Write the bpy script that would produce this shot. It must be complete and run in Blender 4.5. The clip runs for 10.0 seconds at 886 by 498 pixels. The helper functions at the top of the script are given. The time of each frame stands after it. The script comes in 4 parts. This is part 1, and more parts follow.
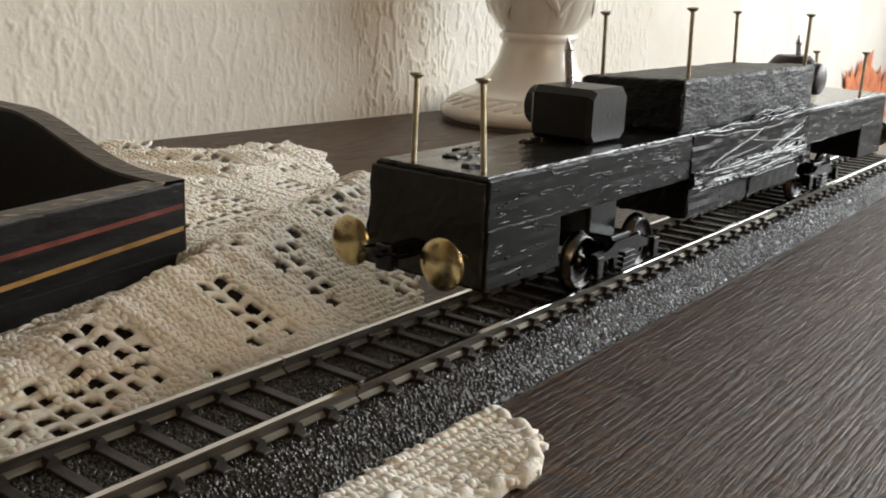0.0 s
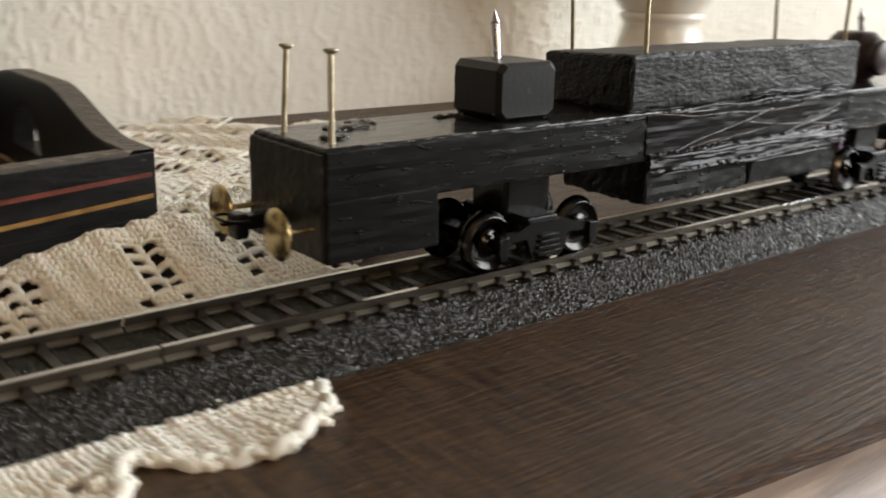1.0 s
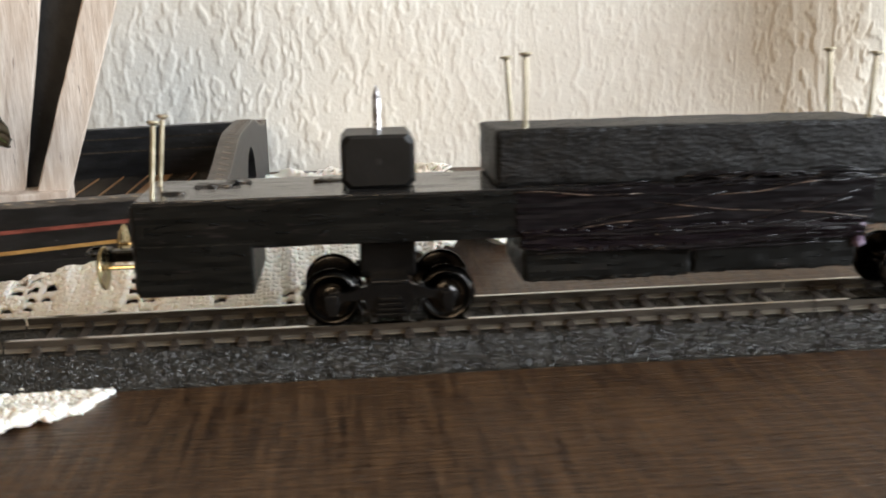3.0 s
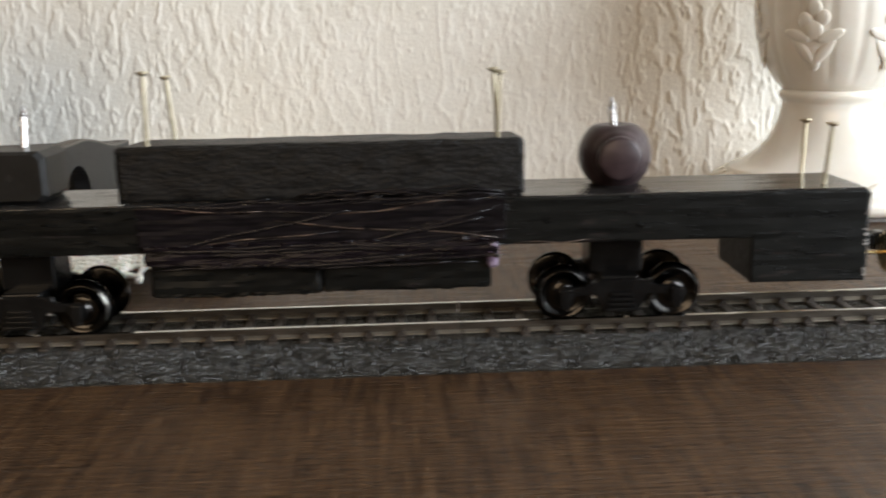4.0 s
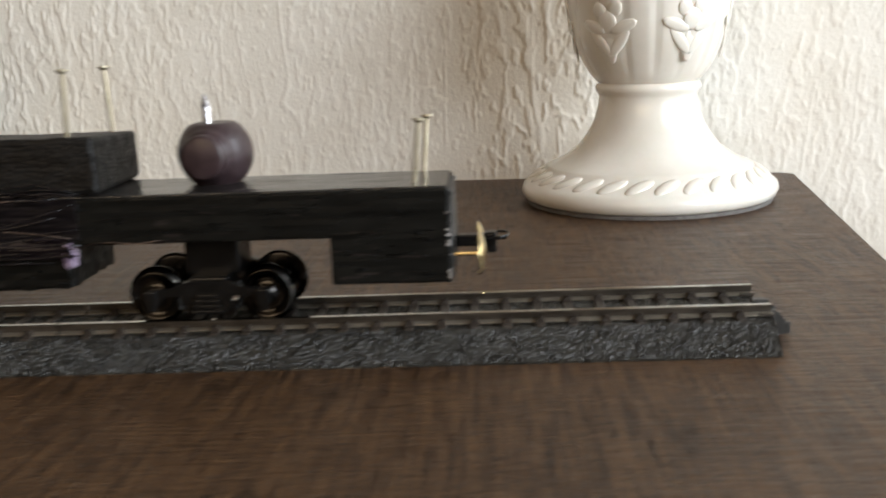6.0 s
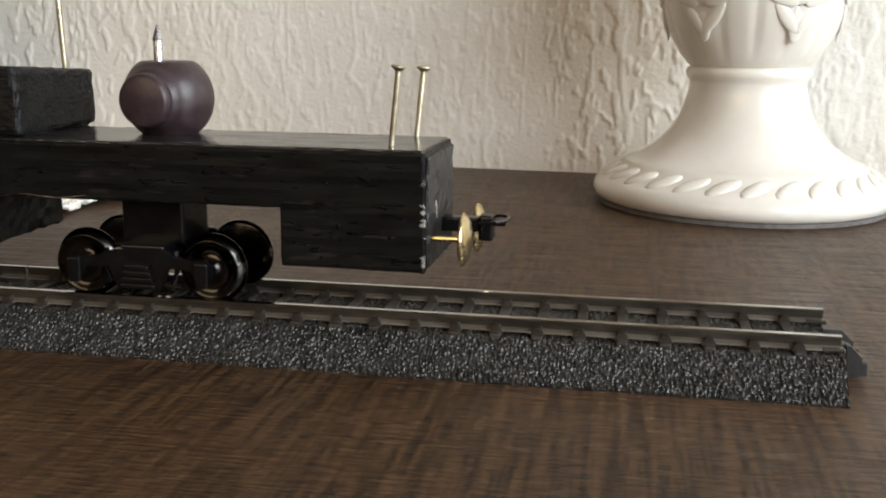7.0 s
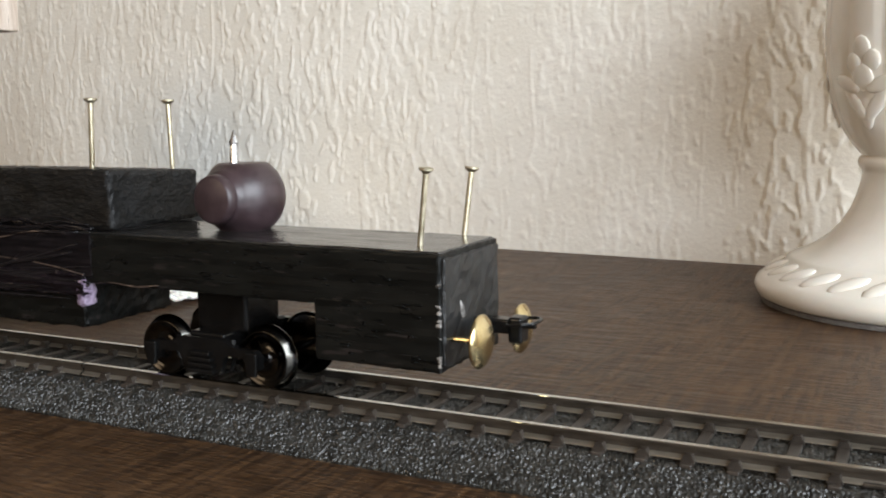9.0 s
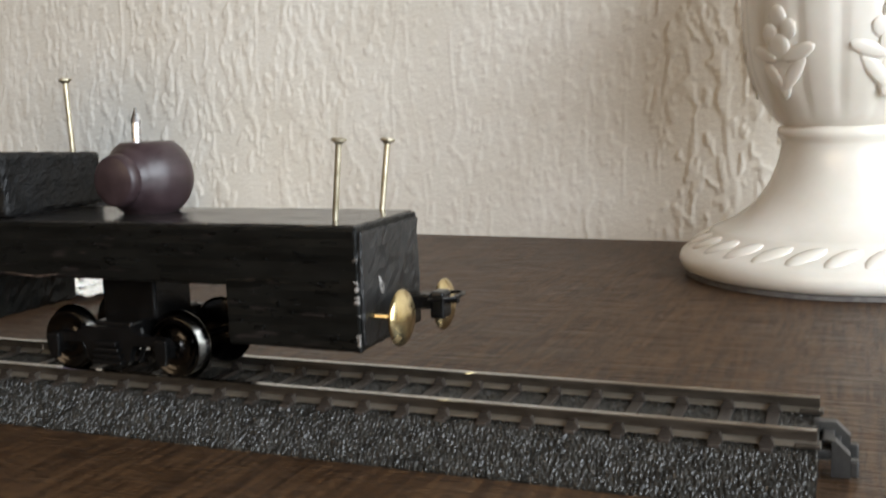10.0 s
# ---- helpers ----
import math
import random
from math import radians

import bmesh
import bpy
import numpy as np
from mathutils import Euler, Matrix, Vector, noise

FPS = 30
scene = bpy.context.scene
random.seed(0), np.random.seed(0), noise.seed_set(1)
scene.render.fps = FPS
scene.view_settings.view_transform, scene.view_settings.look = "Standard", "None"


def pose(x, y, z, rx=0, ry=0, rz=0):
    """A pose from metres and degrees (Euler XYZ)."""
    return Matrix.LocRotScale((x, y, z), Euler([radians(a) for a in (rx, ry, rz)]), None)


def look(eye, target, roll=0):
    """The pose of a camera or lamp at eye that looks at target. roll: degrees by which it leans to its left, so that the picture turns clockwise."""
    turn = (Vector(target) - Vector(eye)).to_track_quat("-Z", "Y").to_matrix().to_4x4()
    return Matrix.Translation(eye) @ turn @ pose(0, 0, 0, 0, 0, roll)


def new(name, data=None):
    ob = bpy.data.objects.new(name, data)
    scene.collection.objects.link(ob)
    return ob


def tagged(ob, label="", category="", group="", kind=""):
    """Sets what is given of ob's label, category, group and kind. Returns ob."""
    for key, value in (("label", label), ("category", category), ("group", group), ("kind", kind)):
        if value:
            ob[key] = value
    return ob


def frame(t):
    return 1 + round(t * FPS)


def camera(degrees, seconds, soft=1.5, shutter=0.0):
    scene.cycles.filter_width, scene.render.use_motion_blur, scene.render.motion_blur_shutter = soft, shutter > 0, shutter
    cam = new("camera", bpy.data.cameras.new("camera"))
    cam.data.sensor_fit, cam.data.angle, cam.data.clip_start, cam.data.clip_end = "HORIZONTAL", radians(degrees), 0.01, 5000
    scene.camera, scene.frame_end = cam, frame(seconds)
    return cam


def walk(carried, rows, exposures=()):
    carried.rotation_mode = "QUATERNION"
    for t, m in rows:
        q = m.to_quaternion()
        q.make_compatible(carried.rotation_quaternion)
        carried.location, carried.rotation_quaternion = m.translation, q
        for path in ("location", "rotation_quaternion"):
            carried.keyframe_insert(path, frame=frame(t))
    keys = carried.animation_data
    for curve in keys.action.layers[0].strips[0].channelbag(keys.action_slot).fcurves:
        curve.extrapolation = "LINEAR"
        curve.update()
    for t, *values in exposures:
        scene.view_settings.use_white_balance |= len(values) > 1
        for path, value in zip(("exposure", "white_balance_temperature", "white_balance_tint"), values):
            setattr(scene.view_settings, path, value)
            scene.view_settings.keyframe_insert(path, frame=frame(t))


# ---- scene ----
cam = camera(48.0, 10.0, 1.9, 0.52)
PATH = [
    (0, (-0.175, -0.112, 0.075), (1.367, 1.05, -0.447), 2.4),
    (0.5, (-0.173, -0.122, 0.075), (1.298, 1.123, -0.46), 2.0),
    (0.7, (-0.162, -0.133, 0.078), (1.239, 1.183, -0.473), 1.6),
    (0.8, (-0.151, -0.14, 0.077), (1.203, 1.221, -0.485), 1.0),
    (1, (-0.122, -0.162, 0.074), (1.079, 1.336, -0.487), 1.2),
    (1.2, (-0.106, -0.181, 0.078), (0.849, 1.486, -0.478), 1.6),
    (1.3, (-0.101, -0.191, 0.078), (0.716, 1.549, -0.475), 1.5),
    (1.5, (-0.082, -0.203, 0.084), (0.531, 1.605, -0.512), 0.9),
    (1.7, (-0.066, -0.202, 0.081), (0.491, 1.637, -0.474), 0.5),
    (2, (-0.064, -0.19, 0.084), (0.431, 1.662, -0.486), -0.1),
    (2.2, (-0.051, -0.189, 0.083), (0.416, 1.671, -0.481), -0.1),
    (3.3, (0.048, -0.241, 0.083), (0.162, 1.698, -0.392), -1.5),
    (3.5, (0.071, -0.239, 0.084), (0.163, 1.7, -0.395), -1.6),
    (4, (0.119, -0.24, 0.08), (0.184, 1.709, -0.361), -1.3),
    (4.5, (0.143, -0.243, 0.078), (0.244, 1.708, -0.354), -0.8),
    (5, (0.162, -0.253, 0.075), (0.297, 1.695, -0.355), -0.8),
    (5.5, (0.183, -0.252, 0.073), (0.289, 1.692, -0.385), -0.8),
    (6, (0.235, -0.234, 0.076), (0.141, 1.715, -0.366), -2.4),
    (6.2, (0.254, -0.22, 0.069), (0.064, 1.72, -0.379), -2.6),
    (7.3, (0.266, -0.181, 0.062), (-0.126, 1.736, -0.349), 0.3),
    (7.5, (0.274, -0.178, 0.062), (-0.16, 1.736, -0.323), -0.4),
    (8, (0.287, -0.171, 0.057), (-0.329, 1.694, -0.317), 0.1),
    (8.5, (0.296, -0.168, 0.063), (-0.523, 1.625, -0.277), -0.5),
    (9, (0.304, -0.172, 0.066), (-0.573, 1.604, -0.212), -0.8),
    (9.5, (0.309, -0.163, 0.056), (-0.536, 1.619, -0.274), -2.1),
    (10, (0.303, -0.165, 0.061), (-0.445, 1.667, -0.231), -2.1),
]
walk(cam, [(t, look(eye, target, roll)) for t, eye, target, roll in PATH],
     [(0, -0.37, 6800, 10), (0.6, -0.45, 6850, 10), (1.0, -0.2, 6900, 10), (1.5, 0.09, 6650, 10), (2.2, 0.22, 6550, 10), (3.5, 0.32, 6330, 10), (4.0, 0.08, 6400, 10), (4.5, 0.14, 6400, 10), (5.0, -0.16, 6400, 10), (5.5, 0.02, 6420, 10), (6.0, -0.19, 6450, 10), (7.0, -0.19, 6480, 10), (7.5, -0.22, 6480, 10), (8.0, -0.32, 6520, 10), (8.5, 0.0, 6350, 10), (9.0, 0.09, 6320, 10), (9.5, -0.06, 6320, 10), (10, -0.15, 6320, 10)])

# ---- world, window and fill light, exposure ----
MM = 0.001
world = bpy.data.worlds.new("sky")
scene.world = world
world.use_nodes = True
wn = world.node_tree.nodes
sky = wn.new("ShaderNodeTexSky")
sky.sky_type, sky.sun_disc = "NISHITA", False
sky.sun_elevation, sky.sun_rotation = radians(38), radians(120)
wn["Background"].inputs[1].default_value = 0.08
world.node_tree.links.new(sky.outputs[0], wn["Background"].inputs[0])


def area_light(name, eye, target, w, h, watts, colour):
    data = bpy.data.lights.new(name, "AREA")
    data.shape, data.size, data.size_y, data.energy, data.color = "RECTANGLE", w, h, watts, colour
    ob = new(name, data)
    ob.matrix_world = look(eye, target)
    return ob


area_light("window_daylight", (1.15, -0.54, 0.42), (0.2, 0.0, 0.0), 1.04, 0.74, 27.5, (0.91, 0.975, 1.03))
# added warm fill from the front left, its source unseen
area_light("front_warm_fill", (-0.75, -2.88, 1.12), (0.1, 0.1, 0.1), 1.7, 0.96, 23.5, (1.0, 0.72, 0.43))


# ---- materials ----
def mat(name, a, b=None, rough=0.5, metal=0.0, scale=60.0, stretch=(1, 1, 1), bump=0.0, bump_scale=None, bump_dist=0.0004,
        fleck=None, fleck_at=0.68, fleck_scale=None, random_value=0.0, coat=0.0, spec=0.5, kind="NOISE", rough_var=0.1, sss=0.0, patch=0.0, patch_scale=12.0, cross=0.0, groove=0.0, groove_scale=130.0, groove_at=0.62):
    """Two colours mixed by a noise stretched along the grain, a finer relief, and sparse flecks of wear and painted
    glints.
    """
    m = bpy.data.materials.new(name)
    m.use_nodes = True
    nt = m.node_tree
    N, L = nt.nodes, nt.links
    p = N["Principled BSDF"]
    p.inputs["Metallic"].default_value = metal
    p.inputs["Specular IOR Level"].default_value = spec
    p.inputs["Coat Weight"].default_value = coat
    p.inputs["Coat Roughness"].default_value = 0.15
    if sss:
        p.inputs["Subsurface Weight"].default_value = sss
        p.inputs["Subsurface Radius"].default_value = (0.003, 0.002, 0.0015)
    tc, mp = N.new("ShaderNodeTexCoord"), N.new("ShaderNodeMapping")
    mp.inputs["Scale"].default_value = stretch
    L.new(tc.outputs["Object"], mp.inputs["Vector"])
    n1 = N.new("ShaderNodeTexNoise")
    n1.inputs["Scale"].default_value, n1.inputs["Detail"].default_value = scale, 6
    n1.inputs["Roughness"].default_value = 0.6
    L.new(mp.outputs[0], n1.inputs["Vector"])
    ramp = N.new("ShaderNodeValToRGB")
    ramp.color_ramp.elements[0].position, ramp.color_ramp.elements[1].position = 0.40, 0.60
    ramp.color_ramp.elements[0].color = (*a, 1)
    ramp.color_ramp.elements[1].color = (*(b or a), 1)
    L.new(n1.outputs["Fac"], ramp.inputs["Fac"])
    col = ramp.outputs["Color"]
    if fleck:
        n3 = N.new("ShaderNodeTexNoise")
        n3.inputs["Scale"].default_value, n3.inputs["Detail"].default_value = fleck_scale or scale * 2.5, 3
        L.new(mp.outputs[0], n3.inputs["Vector"])
        r3 = N.new("ShaderNodeValToRGB")
        r3.color_ramp.elements[0].position, r3.color_ramp.elements[1].position = fleck_at, fleck_at + 0.05
        L.new(n3.outputs["Fac"], r3.inputs["Fac"])
        mx = N.new("ShaderNodeMix")
        mx.data_type = "RGBA"
        L.new(r3.outputs["Color"], mx.inputs["Factor"])
        L.new(col, mx.inputs[6])
        mx.inputs[7].default_value = (*fleck, 1)
        col = mx.outputs[2]
    if random_value:
        oi, hs, mr = N.new("ShaderNodeObjectInfo"), N.new("ShaderNodeHueSaturation"), N.new("ShaderNodeMapRange")
        mr.inputs["To Min"].default_value, mr.inputs["To Max"].default_value = 1 - random_value, 1 + random_value
        L.new(oi.outputs["Random"], mr.inputs["Value"])
        L.new(mr.outputs[0], hs.inputs["Value"])
        L.new(col, hs.inputs["Color"])
        col = hs.outputs["Color"]
    for amount, size, squeeze in ((patch, patch_scale, (1, 1, 1)), (cross, 40.0, (6, 0.8, 1))):
        if amount:
            mq, nq, rq, hq = N.new("ShaderNodeMapping"), N.new("ShaderNodeTexNoise"), N.new("ShaderNodeMapRange"), N.new("ShaderNodeHueSaturation")
            mq.inputs["Scale"].default_value = squeeze
            L.new(tc.outputs["Object"], mq.inputs["Vector"])
            L.new(mq.outputs[0], nq.inputs["Vector"])
            nq.inputs["Scale"].default_value, nq.inputs["Detail"].default_value = size, 3
            rq.inputs["From Min"].default_value, rq.inputs["From Max"].default_value = 0.3, 0.7
            rq.inputs["To Min"].default_value, rq.inputs["To Max"].default_value = 1 - amount, 1 + amount
            L.new(nq.outputs["Fac"], rq.inputs["Value"])
            L.new(rq.outputs[0], hq.inputs["Value"])
            L.new(col, hq.inputs["Color"])
            col = hq.outputs["Color"]
    L.new(col, p.inputs["Base Color"])
    rr = N.new("ShaderNodeMapRange")
    rr.inputs["To Min"].default_value, rr.inputs["To Max"].default_value = max(rough - rough_var, 0.02), min(rough + rough_var, 1)
    L.new(n1.outputs["Fac"], rr.inputs["Value"])
    L.new(rr.outputs[0], p.inputs["Roughness"])
    if bump:
        if kind == "VORONOI":
            n2 = N.new("ShaderNodeTexVoronoi")
            n2.inputs["Scale"].default_value = bump_scale or scale * 4
            out = n2.outputs["Distance"]
        else:
            n2 = N.new("ShaderNodeTexNoise")
            n2.inputs["Scale"].default_value, n2.inputs["Detail"].default_value = bump_scale or scale * 4, 5
            out = n2.outputs["Fac"]
        L.new(mp.outputs[0], n2.inputs["Vector"])
        bp = N.new("ShaderNodeBump")
        bp.inputs["Strength"].default_value, bp.inputs["Distance"].default_value = bump, bump_dist
        bp.invert = kind == "VORONOI"
        L.new(out, bp.inputs["Height"])
        last = bp
        if groove:
            n4, r4, b4 = N.new("ShaderNodeTexNoise"), N.new("ShaderNodeValToRGB"), N.new("ShaderNodeBump")
            n4.inputs["Scale"].default_value, n4.inputs["Detail"].default_value = groove_scale, 2
            m4 = N.new("ShaderNodeMapping")
            m4.inputs["Scale"].default_value = (2.4, 11, 11)
            L.new(tc.outputs["Object"], m4.inputs["Vector"])
            L.new(m4.outputs[0], n4.inputs["Vector"])
            r4.color_ramp.elements[0].position, r4.color_ramp.elements[1].position = groove_at, groove_at + 0.06
            L.new(n4.outputs["Fac"], r4.inputs["Fac"])
            b4.inputs["Strength"].default_value, b4.inputs["Distance"].default_value = 1.0, groove
            L.new(r4.outputs["Color"], b4.inputs["Height"])
            L.new(bp.outputs[0], b4.inputs["Normal"])
            last = b4
        L.new(last.outputs[0], p.inputs["Normal"])
    return m


def oak_laminate():
    """Dark oak: fine grain lines along x, paler rays across, cloudy tone, sheen painted in as pale streaks."""
    m = bpy.data.materials.new("dark_oak_laminate")
    m.use_nodes = True
    N, L = m.node_tree.nodes, m.node_tree.links
    p = N["Principled BSDF"]
    p.inputs["Specular IOR Level"].default_value = 0.36
    tc = N.new("ShaderNodeTexCoord")

    def layer(scale, stretch, detail, lo, hi, turn=0.0):
        mp, nz, mr = N.new("ShaderNodeMapping"), N.new("ShaderNodeTexNoise"), N.new("ShaderNodeMapRange")
        mp.inputs["Scale"].default_value = stretch
        mp.inputs["Rotation"].default_value = (0, 0, radians(turn))
        nz.inputs["Scale"].default_value, nz.inputs["Detail"].default_value = scale, detail
        mr.inputs["From Min"].default_value, mr.inputs["From Max"].default_value = lo, hi
        L.new(tc.outputs["Object"], mp.inputs["Vector"])
        L.new(mp.outputs[0], nz.inputs["Vector"])
        L.new(nz.outputs["Fac"], mr.inputs["Value"])
        return mr.outputs[0]

    def mix(fac, a, b, mode="MIX", amount=1.0):
        x = N.new("ShaderNodeMix")
        x.data_type, x.blend_type = "RGBA", mode
        mu = N.new("ShaderNodeMath")
        mu.operation = "MULTIPLY"
        mu.inputs[1].default_value = amount
        L.new(fac, mu.inputs[0])
        L.new(mu.outputs[0], x.inputs["Factor"])
        for k, c in ((6, a), (7, b)):
            if isinstance(c, tuple):
                x.inputs[k].default_value = (*c, 1)
            else:
                L.new(c, x.inputs[k])
        return x.outputs[2]
    cloud = layer(14, (1, 2.2, 1), 4, 0.36, 0.64)
    grain = layer(48, (1, 20, 20), 6, 0.40, 0.62)
    pores = layer(240, (1, 9, 9), 3, 0.52, 0.62)
    rays = layer(560, (1, 0.06, 1), 2, 0.46, 0.64, -3.6)
    threads = layer(900, (1, 0.06, 1), 2, 0.44, 0.64, -3.6)
    # short pale streaks along the grain: specular sparkle put into the colour
    painted_glints = layer(140, (1.2, 10, 10), 3, 0.59, 0.67)
    col = mix(cloud, TABLE_A, TABLE_B)
    col = mix(grain, col, TABLE_C, amount=0.55)
    col = mix(rays, col, TABLE_D, amount=0.7)
    col = mix(threads, col, TABLE_D, amount=0.65)
    col = mix(pores, col, TABLE_E, amount=0.75)
    col = mix(painted_glints, col, TABLE_F, amount=0.4)
    L.new(col, p.inputs["Base Color"])
    rr = N.new("ShaderNodeMapRange")
    rr.inputs["To Min"].default_value, rr.inputs["To Max"].default_value = 0.36, 0.54
    L.new(grain, rr.inputs["Value"])
    L.new(rr.outputs[0], p.inputs["Roughness"])
    b1, b2 = N.new("ShaderNodeBump"), N.new("ShaderNodeBump")
    b1.inputs["Strength"].default_value, b1.inputs["Distance"].default_value = 0.6, 0.0003
    b2.inputs["Strength"].default_value, b2.inputs["Distance"].default_value = 0.5, 0.0003
    b2.invert = True
    L.new(grain, b1.inputs["Height"])
    L.new(pores, b2.inputs["Height"])
    L.new(b1.outputs[0], b2.inputs["Normal"])
    L.new(b2.outputs[0], p.inputs["Normal"])
    return m


TABLE_A, TABLE_B, TABLE_C = (0.0212, 0.0092, 0.0036), (0.053, 0.0258, 0.0104), (0.042, 0.0208, 0.0086)
TABLE_D, TABLE_E, TABLE_F = (0.117, 0.0615, 0.0265), (0.0050, 0.0025, 0.0013), (0.18, 0.105, 0.056)


M_wall = mat("plaster_wallpaper", (0.73, 0.69, 0.615), (0.795, 0.765, 0.70), 0.7, scale=14, bump=0.5, bump_scale=500, bump_dist=0.0005, spec=0.3)
# room surfaces out of view, toned down to cut bounce on the blacks
M_room = mat("beige_paint", (0.34, 0.30, 0.25), (0.38, 0.34, 0.285), 0.8, scale=6, bump=0.2, bump_scale=150)
M_dim = mat("light_cutting_taupe", (0.15, 0.135, 0.12), (0.18, 0.165, 0.15), 0.8, scale=6, bump=0.2, bump_scale=150)
M_floor = mat("oak_floor", (0.20, 0.12, 0.07), (0.28, 0.18, 0.10), 0.5, scale=20, stretch=(1, 8, 1), bump=0.1)
M_table = oak_laminate()
M_edge = mat("worn_oak_edge", (0.16, 0.10, 0.07), (0.30, 0.21, 0.15), 0.5, scale=30, stretch=(1, 10, 10), bump=0.3, bump_scale=120)
M_black = mat("black_painted_wood", (0.0028, 0.00295, 0.0026), (0.0058, 0.006, 0.0053), 0.42, spec=0.18, scale=70, stretch=(1, 6, 6), bump=0.16, bump_scale=170, bump_dist=0.0004,
              fleck=(0.016, 0.013, 0.012), fleck_at=0.64, fleck_scale=110, rough_var=0.08, groove=0.0016, groove_scale=105, groove_at=0.645)
M_black_rough = mat("black_sawn_wood", (0.0030, 0.0030, 0.0030), (0.0075, 0.0075, 0.0075), 0.47, spec=0.29, scale=120, stretch=(1.2, 1.8, 3), bump=0.8, bump_scale=420, bump_dist=0.0005,
                    fleck=(0.03, 0.028, 0.027), fleck_at=0.70, fleck_scale=300, rough_var=0.15)
M_deck = mat("glossy_black_deck", (0.010, 0.010, 0.010), (0.030, 0.028, 0.027), 0.15, spec=0.75, scale=80, stretch=(0.8, 9, 9), bump=0.35, bump_scale=150, bump_dist=0.0003,
              fleck=(0.09, 0.085, 0.08), fleck_at=0.66, fleck_scale=120, rough_var=0.1)
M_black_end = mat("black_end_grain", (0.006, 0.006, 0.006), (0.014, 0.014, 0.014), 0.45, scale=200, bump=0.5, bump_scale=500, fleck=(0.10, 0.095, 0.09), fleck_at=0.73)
M_bead = mat("black_lacquered_bead", (0.004, 0.004, 0.004), (0.007, 0.007, 0.007), 0.42, scale=150, bump=0.15, bump_scale=700, spec=0.4)
M_splinter = mat("glossy_black_splinter", (0.006, 0.006, 0.006), (0.014, 0.013, 0.013), 0.2, scale=200, spec=0.5)
M_plum = mat("plum_brown_bead", (0.030, 0.018, 0.020), (0.046, 0.029, 0.032), 0.38, scale=120, stretch=(3, 1, 3), bump=0.1, bump_scale=500)
M_brass = mat("brass", (0.50, 0.39, 0.19), (0.68, 0.56, 0.32), 0.25, metal=1.0, scale=300, bump=0.1, bump_scale=900)
M_nail = mat("brass_nail", (0.40, 0.355, 0.25), (0.53, 0.48, 0.36), 0.42, metal=1.0, scale=400, bump=0.1, bump_scale=900)
M_steel = mat("steel", (0.46, 0.46, 0.47), (0.62, 0.62, 0.63), 0.26, metal=1.0, scale=300)
M_rail = mat("nickel_rail", (0.54, 0.53, 0.51), (0.68, 0.67, 0.65), 0.11, metal=1.0, scale=90, stretch=(1, 6, 6), rough_var=0.07)
M_web = mat("dark_brown_rail_side", (0.056, 0.048, 0.039), (0.100, 0.087, 0.072), 0.42, metal=0.8, scale=120, stretch=(1, 4, 4), bump=0.2, bump_scale=400)
M_foot = mat("dull_rail_foot", (0.42, 0.38, 0.31), (0.56, 0.51, 0.43), 0.32, metal=0.9, scale=120, stretch=(1, 4, 4), bump=0.2, bump_scale=400)
M_wheel = mat("dark_nickel_wheel", (0.024, 0.023, 0.022), (0.052, 0.050, 0.048), 0.17, metal=1.0, scale=200)
M_tread = mat("bright_wheel_tread", (0.10, 0.097, 0.088), (0.19, 0.183, 0.168), 0.22, metal=1.0, scale=200)
M_plastic = mat("black_plastic", (0.0030, 0.0030, 0.0030), (0.0055, 0.0054, 0.0054), 0.24, scale=200, bump=0.15, bump_scale=800, spec=0.28)
M_grey_plastic = mat("dark_grey_plastic", (0.022, 0.021, 0.020), (0.040, 0.039, 0.037), 0.42, scale=200, bump=0.2, bump_scale=700)
M_sleeper = mat("brown_black_sleeper", (0.020, 0.016, 0.013), (0.044, 0.035, 0.028), 0.38, spec=0.45, scale=260, stretch=(4, 1, 1), bump=0.3, bump_scale=900, random_value=0.15)
M_ballast = mat("ballast_plastic", (0.014, 0.0134, 0.0117), (0.028, 0.0267, 0.0234), 0.235, scale=260, bump=0.2, bump_scale=900, bump_dist=0.0002, rough_var=0.07, spec=0.5)
M_glue = mat("black_glue", (0.005, 0.0045, 0.005), (0.012, 0.010, 0.011), 0.22, scale=300, stretch=(1, 6, 6), bump=0.3, bump_scale=300, fleck=(0.045, 0.028, 0.022), fleck_at=0.68, spec=0.28)
# pinkish flecks paint the wet glue's highlights into its colour
M_wetglue = mat("wet_black_glue", (0.0035, 0.003, 0.0035), (0.009, 0.007, 0.008), 0.42, scale=160, stretch=(1, 8, 8), bump=0.4, bump_scale=110, bump_dist=0.0005, spec=0.09,
                fleck=(0.024, 0.014, 0.014), fleck_at=0.72, fleck_scale=90)
# here too the pale flecks are glints put into the colour
M_webglue = mat("stringy_black_glue", (0.004, 0.003, 0.004), (0.011, 0.008, 0.010), 0.14, scale=160, stretch=(1, 9, 9), bump=0.5, bump_scale=110, bump_dist=0.0008, spec=0.17,
                fleck=(0.050, 0.034, 0.038), fleck_at=0.70, fleck_scale=75)
M_copper = mat("copper_wire", (0.010, 0.007, 0.006), (0.18, 0.125, 0.095), 0.32, metal=0.3, scale=300)
M_purple = mat("purple_wax", (0.10, 0.07, 0.11), (0.34, 0.27, 0.36), 0.2, scale=300, bump=0.3)
M_chip = mat("bare_wood_chip", (0.05, 0.045, 0.04), (0.34, 0.32, 0.30), 0.6, scale=900, bump=0.3)
M_ceramic = mat("glazed_ceramic", (0.76, 0.72, 0.64), (0.82, 0.78, 0.71), 0.22, scale=40, bump=0.08, bump_scale=160, coat=0.3, sss=0.1)
